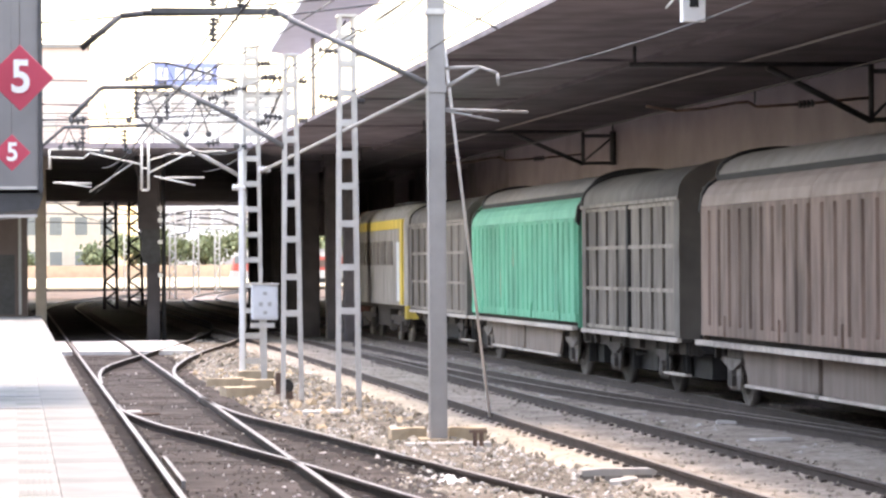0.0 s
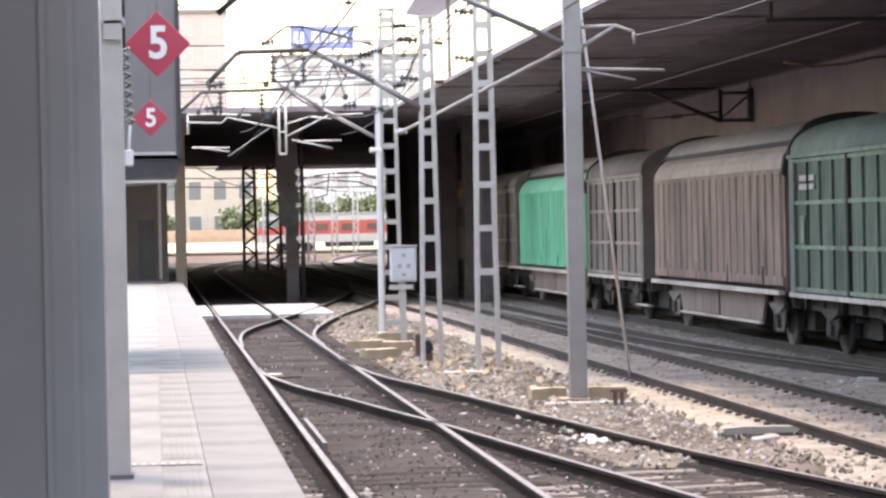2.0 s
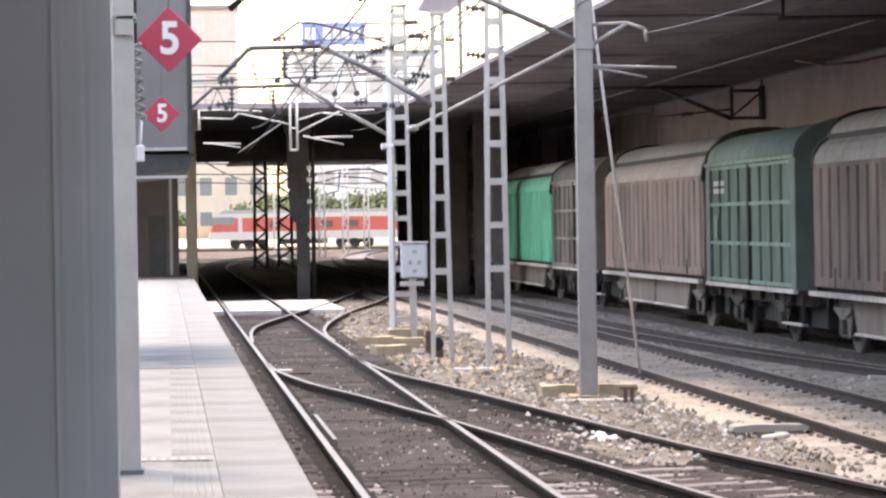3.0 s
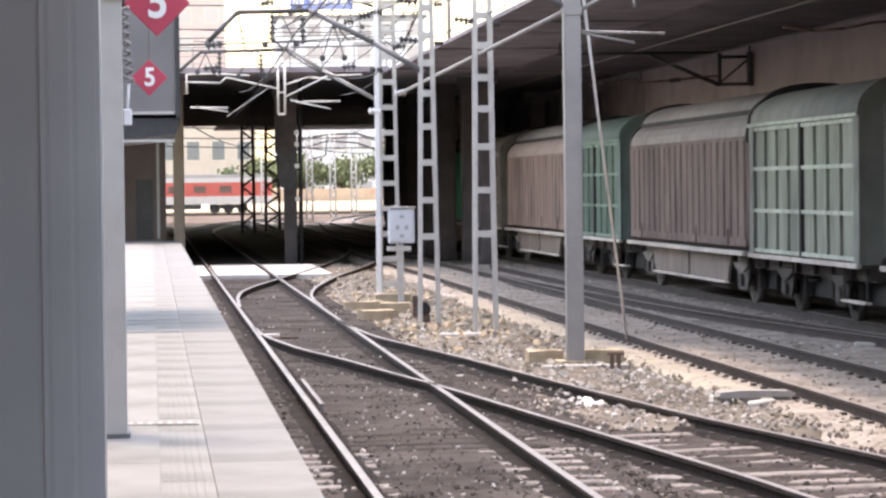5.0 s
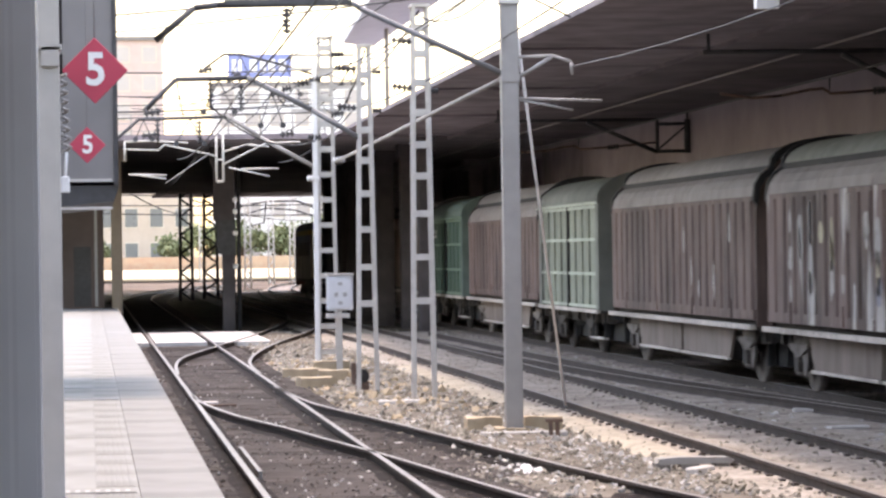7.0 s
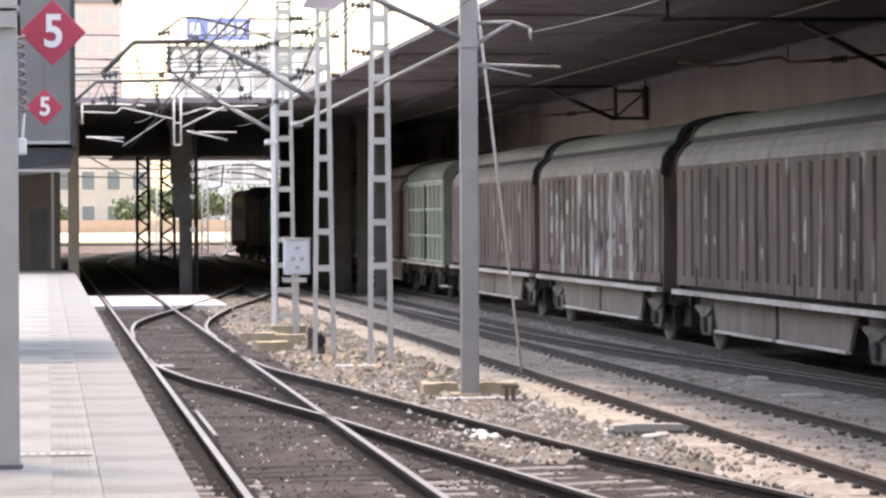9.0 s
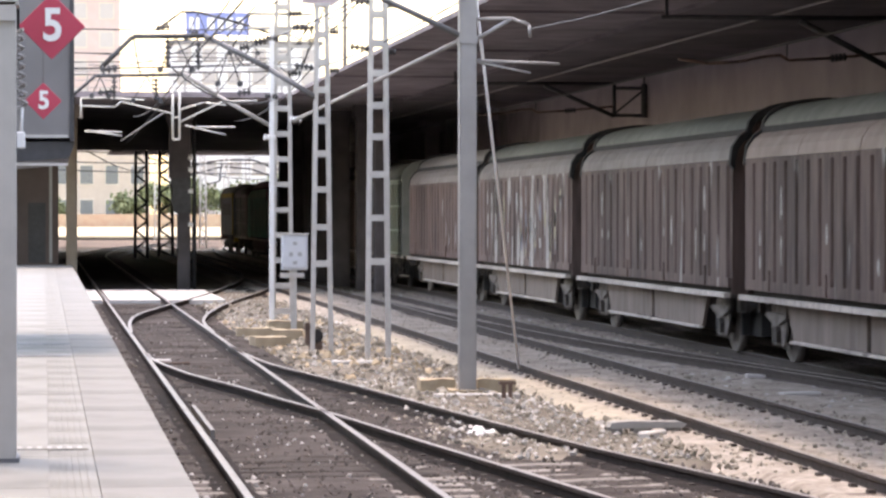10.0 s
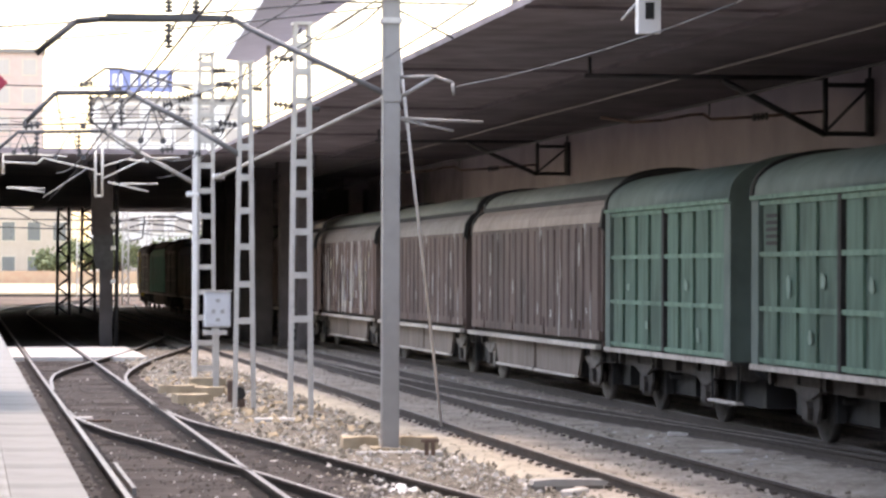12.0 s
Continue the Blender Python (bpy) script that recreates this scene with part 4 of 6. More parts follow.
# darkened copies of the panel paints, standing for shade in the recesses
GREEN_IN = livery("shaded_green_recess_paint", (0.034, 0.06, 0.046), (0.022, 0.04, 0.03))
DEEP_IN = livery("shaded_teal_recess_paint", (0.045, 0.095, 0.072), (0.03, 0.065, 0.05))
OLIVE_IN = livery("shaded_grey_green_recess_paint", (0.055, 0.065, 0.05), (0.035, 0.042, 0.033))
UMBER_IN = livery("shaded_umber_recess_paint", (0.055, 0.046, 0.04), (0.035, 0.03, 0.026))
YELLOW = livery("yellow_paint", (0.72, 0.52, 0.10), (0.50, 0.36, 0.08))

LOCO_GREY = livery("grey_locomotive_paint", (0.34, 0.31, 0.28), (0.22, 0.20, 0.18))
LOCO_NOSE = livery("dull_red_nose_paint", (0.16, 0.06, 0.05), (0.09, 0.04, 0.035))


def loco_section(half, z0, eave, top, n=8):
    """Body section: upright sides, rounded shoulders, nearly flat roof."""
    right = [(half, z0), (half, eave)] + [(half - 0.55 * (1 - math.cos(k * math.pi / 2 / n)), eave + (top - 0.08 - eave) * math.sin(k * math.pi / 2 / n)) for k in range(1, n + 1)]
    return right + [(0.0, top)] + [(-x, z) for x, z in right[::-1]]


def leading_locomotive(length):
    """The diesel engine at the head: two cabs, louvred sides, yellow cornice and ends, two bogies."""
    w = thing("diesel_locomotive", (TRAIN_X, 0, 0), "grey diesel locomotive with yellow cornice and yellow cab ends", "locomotive")
    h = length / 2
    bm = B()
    prism(bm, loco_section(HALF, 1.12, 3.6, 4.28), -h + 1.9, h - 1.9)
    body = part("body", bm, LOCO_GREY, w)
    for d in (-1, 1):
        bm = B()
        secs = [(h - 1.9, 1.0, 0.0), (h - 0.75, 1.0, 0.0), (h - 0.25, 0.97, 0.1), (h - 0.05, 0.9, 0.35)]
        rings = [[bm.verts.new((x * f, d * y, z if z < 3 else z - drop * (z - 2.2) / 1.9)) for x, z in loco_section(HALF, 1.12, 3.6, 4.28)] for y, f, drop in secs]
        m = len(rings[0])
        for a, b in zip(rings, rings[1:]):
            for k in range(m):
                bm.faces.new((a[k], a[(k + 1) % m], b[(k + 1) % m], b[k]))
        bm.faces.new(rings[0])
        bm.faces.new(rings[-1])
        cab = part("cab", bm, LOCO_NOSE if d > 0 else LOCO_GREY, w, "dull red cab front" if d > 0 else "")
        for x in (-0.62, 0.62):
            bm = B()
            box(bm, x - 0.45, x + 0.45, min(d * (h - 0.2), d * (h + 0.0)), max(d * (h - 0.2), d * (h + 0.0)), 2.55, 3.2)
            part("windscreen", bm, BLACK, cab)
            bm = B()
            tube(bm, (x * 1.5, d * (h - 0.2), 1.55), (x * 1.5, d * (h + 0.02), 1.55), 0.13, 12)
            part("headlight", bm, GALV, cab)
        bm = B()
        box(bm, -1.35, 1.35, min(d * (h - 0.3), d * (h + 0.05)), max(d * (h - 0.3), d * (h + 0.05)), 0.72, 1.12)
        part("buffer_beam", bm, YELLOW if d < 0 else LOCO_NOSE, w)
        for s in (-1, 1):
            bm = B()
            tube(bm, (s * 0.9, d * h, 1.0), (s * 0.9, d * (h + 0.36), 1.0), 0.1, 10)
            tube(bm, (s * 0.9, d * (h + 0.36), 1.0), (s * 0.9, d * (h + 0.4), 1.0), 0.23, 14)
            part("buffer", bm, BLACK, w)
            bm = B()
            y0, y1 = sorted((d * (h - 1.55), d * (h - 0.95)))
            box(bm, min(s * HALF, s * (HALF + 0.012)), max(s * HALF, s * (HALF + 0.012)), y0, y1, 1.25, 3.05)
            part("cab_door", bm, PANEL_PALE if d < 0 else LOCO_GREY, w, "pale cab door" if d < 0 else "")
            if d < 0:
                bm = B()
                box(bm, min(s * (HALF - 0.05), s * (HALF + 0.02)), max(s * (HALF - 0.05), s * (HALF + 0.02)), -h + 0.28, -h + 0.8, 1.15, 3.62)
                part("end_panel", bm, YELLOW, w, "yellow painted cab corner")
    for s in (-1, 1):
        bm = B()
        box(bm, min(s * (HALF - 0.1), s * (HALF + 0.02)), max(s * (HALF - 0.1), s * (HALF + 0.02)), -h + 0.28, h - 2.0, 3.46, 3.74)
        part("cornice_band", bm, YELLOW, w, "yellow band along the eaves")
        for k in range(5):
            y = -h + 3.2 + k * 1.75
            bm = B()
            box(bm, min(s * HALF, s * (HALF + 0.02)), max(s * HALF, s * (HALF + 0.02)), y - 0.7, y + 0.7, 2.35, 3.1)
            for q in range(5):
                box(bm, min(s * HALF, s * (HALF + 0.045)), max(s * HALF, s * (HALF + 0.045)), y - 0.62, y + 0.62, 2.42 + 0.135 * q, 2.47 + 0.135 * q)
            part("louvre", bm, UMBER, body)
    for k in (-1.4, 1.2):
        bm = B()
        tube(bm, (0, k, 4.2), (0, k, 4.36), 0.6, 16)
        part("roof_fan", bm, DARK_STEEL, body)
    bm = B()
    box(bm, -1.25, 1.25, -h + 0.3, h - 0.3, 0.98, 1.12)
    box(bm, -1.15, 1.15, -1.6, 1.6, 0.42, 1.0)
    part("underframe", bm, GEAR, w, "dark underframe with a fuel tank")
    for c in (-h + 3.3, h - 3.3):
        bm = B()
        for s in (-1, 1):
            box(bm, s * 1.1 - 0.06, s * 1.1 + 0.06, c - 1.9, c + 1.9, 0.5, 0.78)
            for e in (-1.25, 1.25):
                box(bm, s * 1.15 - 0.1, s * 1.15 + 0.1, c + e - 0.17, c + e + 0.17, 0.3, 0.62)
        box(bm, -1.0, 1.0, c - 0.35, c + 0.35, 0.5, 1.0)
        part("bogie", bm, GEAR, w)
        for e in (-1.25, 1.25):
            WHEELS.append(wheelset(w, c + e))
    return w, h


RIB, SHORT = sliding_wall_wagon, framed_wagon
TRAIN = []


def couple(made, front, rear):
    w, h = made
    TRAIN.append((w, (front + rear) / 2))


couple(leading_locomotive(14.0), 101.5, 87.5)
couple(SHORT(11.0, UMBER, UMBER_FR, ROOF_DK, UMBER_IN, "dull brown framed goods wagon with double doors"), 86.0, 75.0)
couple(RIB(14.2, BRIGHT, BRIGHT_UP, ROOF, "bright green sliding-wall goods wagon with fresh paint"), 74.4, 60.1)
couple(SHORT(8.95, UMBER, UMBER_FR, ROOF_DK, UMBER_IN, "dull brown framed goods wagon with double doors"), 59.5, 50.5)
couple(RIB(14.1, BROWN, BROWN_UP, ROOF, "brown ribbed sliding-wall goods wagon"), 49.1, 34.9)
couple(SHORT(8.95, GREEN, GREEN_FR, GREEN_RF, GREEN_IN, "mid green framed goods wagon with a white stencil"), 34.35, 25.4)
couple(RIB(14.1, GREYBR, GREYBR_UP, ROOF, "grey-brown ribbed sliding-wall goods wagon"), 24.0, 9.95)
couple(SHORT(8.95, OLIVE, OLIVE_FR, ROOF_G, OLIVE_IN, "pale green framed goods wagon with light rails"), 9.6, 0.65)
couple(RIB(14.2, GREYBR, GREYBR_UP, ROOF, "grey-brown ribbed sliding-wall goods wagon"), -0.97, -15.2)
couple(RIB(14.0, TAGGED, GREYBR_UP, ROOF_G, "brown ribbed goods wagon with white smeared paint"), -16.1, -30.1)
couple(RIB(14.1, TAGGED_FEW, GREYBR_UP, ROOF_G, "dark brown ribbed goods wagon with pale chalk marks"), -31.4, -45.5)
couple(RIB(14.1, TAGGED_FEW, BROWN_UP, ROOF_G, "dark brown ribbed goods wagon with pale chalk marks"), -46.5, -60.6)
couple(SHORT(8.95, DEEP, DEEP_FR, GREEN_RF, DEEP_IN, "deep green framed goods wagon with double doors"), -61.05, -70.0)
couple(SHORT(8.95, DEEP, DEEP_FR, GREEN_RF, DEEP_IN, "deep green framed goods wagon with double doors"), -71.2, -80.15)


CHALK = paint("chalk_white", (0.46, 0.44, 0.42), 0.8, second=(0.24, 0.22, 0.21), grain=9.0, amount=0.8)
SCUFF = paint("pale_green_scuff", (0.25, 0.34, 0.28), 0.8, second=(0.15, 0.25, 0.19), grain=14.0, amount=0.9)
SMEAR = paint("yellowish_smear", (0.42, 0.38, 0.28), 0.8, second=(0.33, 0.29, 0.2), grain=9.0, amount=0.8)
BLUISH = paint("bluish_smear", (0.24, 0.25, 0.30), 0.8, second=(0.2, 0.2, 0.23), grain=9.0, amount=0.8)


rnd = random.Random(7)


def marks(w, spots):
    """Chalk and paint marks on the side that faces the platform: y, z, width, height, material."""
    for y, z, wd, ht, m in spots:
        bm = B()
        ring = [(-0.5, -0.3), (-0.2, -0.5), (0.3, -0.42), (0.5, -0.1), (0.42, 0.3), (0.1, 0.5), (-0.3, 0.4), (-0.48, 0.1)]
        prism_yz(bm, [(y + wd * u * rnd.uniform(0.6, 1.2), z + ht * v * rnd.uniform(0.6, 1.2)) for u, v in ring], -HALF - 0.006, -HALF - 0.002)
        part("paint_mark", bm, m, w)


def stencil(w, bars):
    """Unreadable stencilled lines as plain bars: y, z, width, height, material."""
    for y, z, wd, ht, m in bars:
        bm = B()
        box(bm, -HALF - 0.009, -HALF - 0.002, y - wd / 2, y + wd / 2, z - ht / 2, z + ht / 2)
        part("stencil_bar", bm, m, w)


def rib_center(y):
    """The middle of the raised rib next to y."""
    p = 6.88 / 10
    return (math.floor(y / p) + 0.55) * p


marks(TRAIN[9][0], [(rib_center(rnd.uniform(-6.0, 5.5)), rnd.uniform(1.5, 2.9), rnd.uniform(0.06, 0.4), rnd.uniform(0.2, 1.1), rnd.choice((CHALK, CHALK, CHALK, CHALK, SMEAR, BLUISH))) for _ in range(46)])
marks(TRAIN[8][0], [(rib_center(rnd.uniform(-6.0, 0.0)), rnd.uniform(1.6, 2.9), rnd.uniform(0.06, 0.16), rnd.uniform(0.3, 0.8), CHALK) for _ in range(5)])
for k in (10, 11):
    marks(TRAIN[k][0], [(rib_center(-5.4), 2.75, 0.14, 0.5, CHALK), (rib_center(4.6), 2.6, 0.12, 0.6, CHALK)] + [(rib_center(rnd.uniform(-6.0, 6.0)), rnd.uniform(1.5, 2.2), rnd.uniform(0.05, 0.14), rnd.uniform(0.15, 0.5), CHALK) for _ in range(11)])
stencil(TRAIN[5][0], [(3.3, 3.12, 0.55, 0.1, CHALK), (2.62, 3.12, 0.4, 0.1, CHALK), (3.3, 2.96, 0.6, 0.1, CHALK), (2.62, 2.96, 0.4, 0.1, CHALK), (3.95, 2.98, 0.2, 0.14, BLACK), (3.4, 2.2, 0.3, 0.5, GREEN_FR)])
marks(TRAIN[12][0], [(-1.6, 2.2, 0.28, 0.2, SCUFF), (1.2, 1.5, 0.2, 0.16, SCUFF), (2.6, 2.15, 0.18, 0.14, SCUFF), (-2.4, 1.4, 0.2, 0.3, SCUFF)])
stencil(TRAIN[13][0], [(3.35, 3.24 - 0.1 * k, 0.62, 0.05, BLACK) for k in range(5)])
marks(TRAIN[13][0], [(0.8, 2.3, 0.3, 0.22, SCUFF), (-1.4, 2.25, 0.25, 0.2, SCUFF), (1.4, 1.5, 0.2, 0.2, SCUFF), (2.5, 2.2, 0.2, 0.4, SCUFF)])
marks(TRAIN[2][0], [(2.5, 1.9, 0.05, 0.7, SMEAR), (0.7, 2.5, 0.05, 0.5, SMEAR)])


def train_path(y):
    """x and heading of the goods track at y."""
    d = max(0.0, y - 188)
    return TRAIN_X + 0.0011 * d * d, -math.degrees(math.atan(0.0022 * d))


def run(t):
    """Metres that the train has gone by t seconds."""
    return 9.24 * t + 0.028 * t * t - 0.00064 * t ** 3


# ---- posts, masts and overhead line ----
def insulator(bm, p, q, r=0.05, n=5):
    p, q = Vector(p), Vector(q)
    tube(bm, p, q, r * 0.4, 6)
    for k in range(n):
        c = p.lerp(q, (k + 0.5) / n)
        d = (q - p).normalized() * 0.018
        tube(bm, c - d, c + d, r, 8)


def plinth_block(x, y, w, d, h, rz=0, z=None):
    bm = B()
    box(bm, -w / 2, w / 2, -d / 2, d / 2, -0.25, h)
    bmesh.ops.subdivide_edges(bm, edges=list(bm.edges), cuts=3, use_grid_fill=True)
    for v in bm.verts:
        v.co += 0.025 * noise.noise_vector(v.co * 4.0 + Vector((x, y, 0)))
    ob = single("foundation_block", bm, PLINTH, "ochre weathered concrete foundation block", "block", "mast foundations")
    ob.matrix_world = pose(x, y, hump(x, y) if z is None else z, 0, 0, rz)
    return ob


def tubular_post():
    p = thing("catenary_post", (5.91, 41.0, -0.12), "tall grey steel catenary post with arms and guy", "post")
    bm = B()
    box(bm, -0.12, 0.12, -0.12, 0.12, 0, 6.42)
    bmesh.ops.bevel(bm, geom=[e for e in bm.edges if abs(e.verts[0].co.z - e.verts[1].co.z) > 1], offset=0.02, segments=2, affect="EDGES")
    part("shaft", bm, POST_GREY, p)
    bm = B()
    box(bm, -0.15, 0.15, -0.15, 0.15, 6.36, 6.5)
    part("cap", bm, GALV, p)
    bm = B()
    box(bm, -0.145, 0.145, -0.15, 0.15, 6.02, 6.1)
    part("clamp", bm, GALV, p, "steel clamp band")
    bm = B()
    box(bm, -0.13, 0.13, -0.135, 0.135, 4.92, 5.04)
    part("clamp", bm, POST_GREY, p, "steel clamp band")
    bm = B()
    z = 0.12
    pipe(bm, [(-0.1, 0, 4.92 + z), (-2.1, 0, 5.85 + z), (-2.22, 0, 5.93 + z)], 0.042)
    part("cantilever_strut", bm, STRUT_GREY, p)
    bm = B()
    pipe(bm, [(-2.22, 0, 5.93 + z), (-4.1, 0, 5.90 + z), (-4.42, 0, 5.86 + z), (-4.96, 0, 5.41 + z)], 0.045)
    box(bm, -4.0, -2.25, -0.045, 0.045, 5.9 + z, 5.98 + z)
    part("cantilever_arm", bm, DARK_STEEL, p, "dark bent cantilever arm")
    bm = B()
    for x, z0, z1 in ((-3.13, 6.0, 6.3), (-2.75, 6.0, 6.3), (-3.13, 5.5, 5.86)):
        bm = B()
        insulator(bm, (x, 0, z0 + z), (x, 0, z1 + z), 0.06)
        part("insulator", bm, DARK_STEEL, p)
    for pts, r in (([(0.12, 0, 5.15 + z), (0.62, 0, 5.17 + z), (0.88, 0, 5.08 + z), (0.9, 0, 4.9 + z)], 0.025), ([(0.12, 0, 4.86 + z), (0.62, 0, 5.16 + z)], 0.03), ([(0.12, 0, 4.57 + z), (1.32, 0, 4.53 + z)], 0.022), ([(0.12, 0, 4.55 + z), (0.9, 0, 4.4 + z)], 0.018)):
        bm = B()
        pipe(bm, pts, r)
        part("bracket_arm", bm, POST_GREY, p)
    for pts in ([(-1.0, 0.0, 6.2 + z), (0, 0, 6.2 + z), (1.2, 0, 6.2 + z)], [(0.1, 0, 6.1 + z), (0.95, 0.4, 5.75 + z)]):
        bm = B()
        pipe(bm, pts, 0.016)
        part("top_rod", bm, DARK_STEEL, p)
    bm = B()
    pipe(bm, [(0.12, 0.05, 5.55 + z), (1.64, 5.56, 0.06)], 0.022)
    part("guy_rod", bm, WHITE, p, "slanting pale guy rod")
    bm = B()
    tube(bm, (-0.1, 0, 4.85 + z), (-0.54, 22.8, 4.55), 0.036, 8)
    part("brace_tube", bm, POST_GREY, p, "long grey brace tube to the lattice masts")
    bm = B()
    box(bm, -0.22, 0.22, -0.22, 0.22, -0.02, 0.03)
    part("base_plate", bm, GALV, p)


tubular_post()
plinth_block(5.55, 41.6, 0.5, 0.4, 0.16)
plinth_block(6.35, 41.3, 0.55, 0.4, 0.2)
plinth_block(5.91, 41.0, 0.5, 0.5, 0.03)
bm = B()
for x in (6.22, 6.31):
    box(bm, x - 0.025, x + 0.025, 39.6, 39.66, -0.3, 0.12)
box(bm, 6.15, 6.38, 39.58, 39.68, 0.08, 0.12)
single("point_stand", bm, RUST, "small rusty iron stand beside the post", "stand")
bm = B()
box(bm, 5.3, 6.5, 39.9, 40.05, -0.2, -0.06)
bmesh.ops.bevel(bm, geom=list(bm.edges), offset=0.015, segments=1, affect="EDGES")
single("stone_kerb", bm, CROSSING, "pale concrete kerb piece lying by the post", "kerb")
bm = B()
box(bm, 4.75, 5.5, 48.6, 48.8, -0.2, -0.03)
bmesh.ops.bevel(bm, geom=list(bm.edges), offset=0.02, segments=1, affect="EDGES")
single("stone_kerb", bm, CROSSING, "pale concrete kerb piece lying by a mast", "kerb")


def lattice_mast(x, y, w0, w1, height, battens, label, d0=0.3):
    m = thing("lattice_mast", (x, y, -0.15), label, "mast", "lattice masts")
    z1 = height
    for s in (-1, 1):
        for d in (-1, 1):
            bm = B()
            a0, a1 = s * w0 / 2, s * w1 / 2
            b0, b1 = d * d0 / 2, d * d0 / 2
            t = 0.028
            lo = [bm.verts.new((a0 + i * t, b0 + j * t, 0)) for i, j in ((-1, -1), (1, -1), (1, 1), (-1, 1))]
            hi = [bm.verts.new((a1 + i * t, b1 + j * t, z1)) for i, j in ((-1, -1), (1, -1), (1, 1), (-1, 1))]
            for k in range(4):
                bm.faces.new((lo[k], lo[(k + 1) % 4], hi[(k + 1) % 4], hi[k]))
            bm.faces.new(lo)
            bm.faces.new(hi)
            part("leg", bm, GALV, m)
    for z in battens:
        w = w0 + (w1 - w0) * z / z1
        for d in (-1, 1):
            bm = B()
            box(bm, -w / 2, w / 2, d * d0 / 2 - 0.012 + d * 0.03, d * d0 / 2 + 0.012 + d * 0.03, z - 0.055, z + 0.055)
            part("batten", bm, GALV, m)
    bm = B()
    box(bm, -w1 / 2 - 0.05, w1 / 2 + 0.05, -d0 / 2 - 0.05, d0 / 2 + 0.05, z1 - 0.05, z1)
    part("cap_plate", bm, GALV, m)
    return m


mast_1 = lattice_mast(5.14, 63.8, 0.40, 0.26, 7.3, [0.45 + 0.55 * k for k in range(13)], "galvanised lattice mast carrying the white cabinet")
mast_2 = lattice_mast(4.98, 53.0, 0.34, 0.17, 6.35, (1.66, 2.32, 3.0, 3.65, 4.25, 4.8, 5.3, 5.8), "galvanised lattice mast with flat battens")
mast_3 = lattice_mast(5.71, 50.4, 0.36, 0.23, 6.85, (1.735, 2.49, 3.24, 3.89, 4.43, 4.98, 5.5, 6.0, 6.45), "galvanised lattice mast with flat battens and splayed foot")


def bent_arm(m, mx, my, pts, material, r=0.04, name="cantilever_arm", label="dark bent cantilever arm"):
    bm = B()
    pipe(bm, [(x - mx, 0.0, z + 0.15) for x, z in pts], r)
    part(name, bm, material, m, label)


bent_arm(mast_2, 4.98, 53.0, [(4.9, 4.50), (4.02, 5.03), (3.01, 5.55), (2.86, 5.61)], STRUT_GREY, 0.05, "cantilever_strut", "grey cantilever strut")
bent_arm(mast_2, 4.98, 53.0, [(2.86, 5.61), (1.58, 5.59), (1.01, 5.02)], DARK_STEEL, 0.045)
bent_arm(mast_1, 5.14, 63.8, [(4.95, 4.28), (3.72, 4.97), (2.99, 5.45)], POST_GREY, 0.045, "cantilever_strut", "pale cantilever strut")
bent_arm(mast_1, 5.14, 63.8, [(2.99, 5.42), (1.09, 5.38), (0.55, 4.90)], DARK_STEEL, 0.035)
for mm, mx, x, z in ((mast_2, 4.98, 2.2, 5.1), (mast_2, 4.98, 2.75, 5.05), (mast_1, 5.14, 2.4, 4.9), (mast_1, 5.14, 1.5, 4.95)):
    bm = B()
    insulator(bm, (x - mx, 0, z + 0.1), (x - mx, 0, z + 0.6), 0.06)
    part("insulator", bm, DARK_STEEL, mm)
for z, x in ((6.9, 0.12), (6.35, -0.1), (5.6, 0.1), (4.6, 0.12), (4.2, -0.16), (6.6, 0.2), (5.1, -0.12)):
    bm = B()
    insulator(bm, (x, -0.2, z), (x + 0.28 * (1 if x > 0 else -1), -0.2, z + 0.02), 0.07, 4)
    part("line_insulator", bm, DARK_STEEL if z > 5 else WHITE, mast_1)
for z in (6.9, 6.6, 6.2, 5.7):
    bm = B()
    box(bm, -0.75, 0.65, -0.06, 0.06, z - 0.03, z + 0.03)
    part("crossarm", bm, GALV, mast_1)
for mm, z in ((mast_2, 5.9), (mast_2, 5.2), (mast_3, 6.2), (mast_3, 5.4)):
    bm = B()
    insulator(bm, (-0.16, -0.1, z), (-0.5, -0.1, z + 0.04), 0.06, 4)
    part("line_insulator", bm, DARK_STEEL, mm)
    bm = B()
    insulator(bm, (0.14, -0.1, z - 0.05), (0.3, -0.1, z - 0.05), 0.05, 3)
    part("line_insulator", bm, DARK_STEEL, mm)
bent_arm(mast_1, 5.14, 63.8, [(5.05, 6.28), (4.2, 6.55), (3.3, 6.78), (2.95, 6.78), (2.5, 6.45)], DARK_STEEL, 0.028)


def dropper(m, mx, x, z0, z1, spread):
    """A hanging V of thin rods that ends in two small dark insulators."""
    for s in (-1, 1):
        bm = B()
        tube(bm, (x - mx, 0, z0 + 0.15), (x - mx + s * spread, 0, z1 + 0.15), 0.012, 5)
        part("dropper_rod", bm, DARK_STEEL, m)
        bm = B()
        tube(bm, (x - mx + s * spread, -0.04, z1 + 0.15), (x - mx + s * spread, 0.04, z1 + 0.15), 0.055, 10)
        part("dropper_insulator", bm, DARK_STEEL, m)


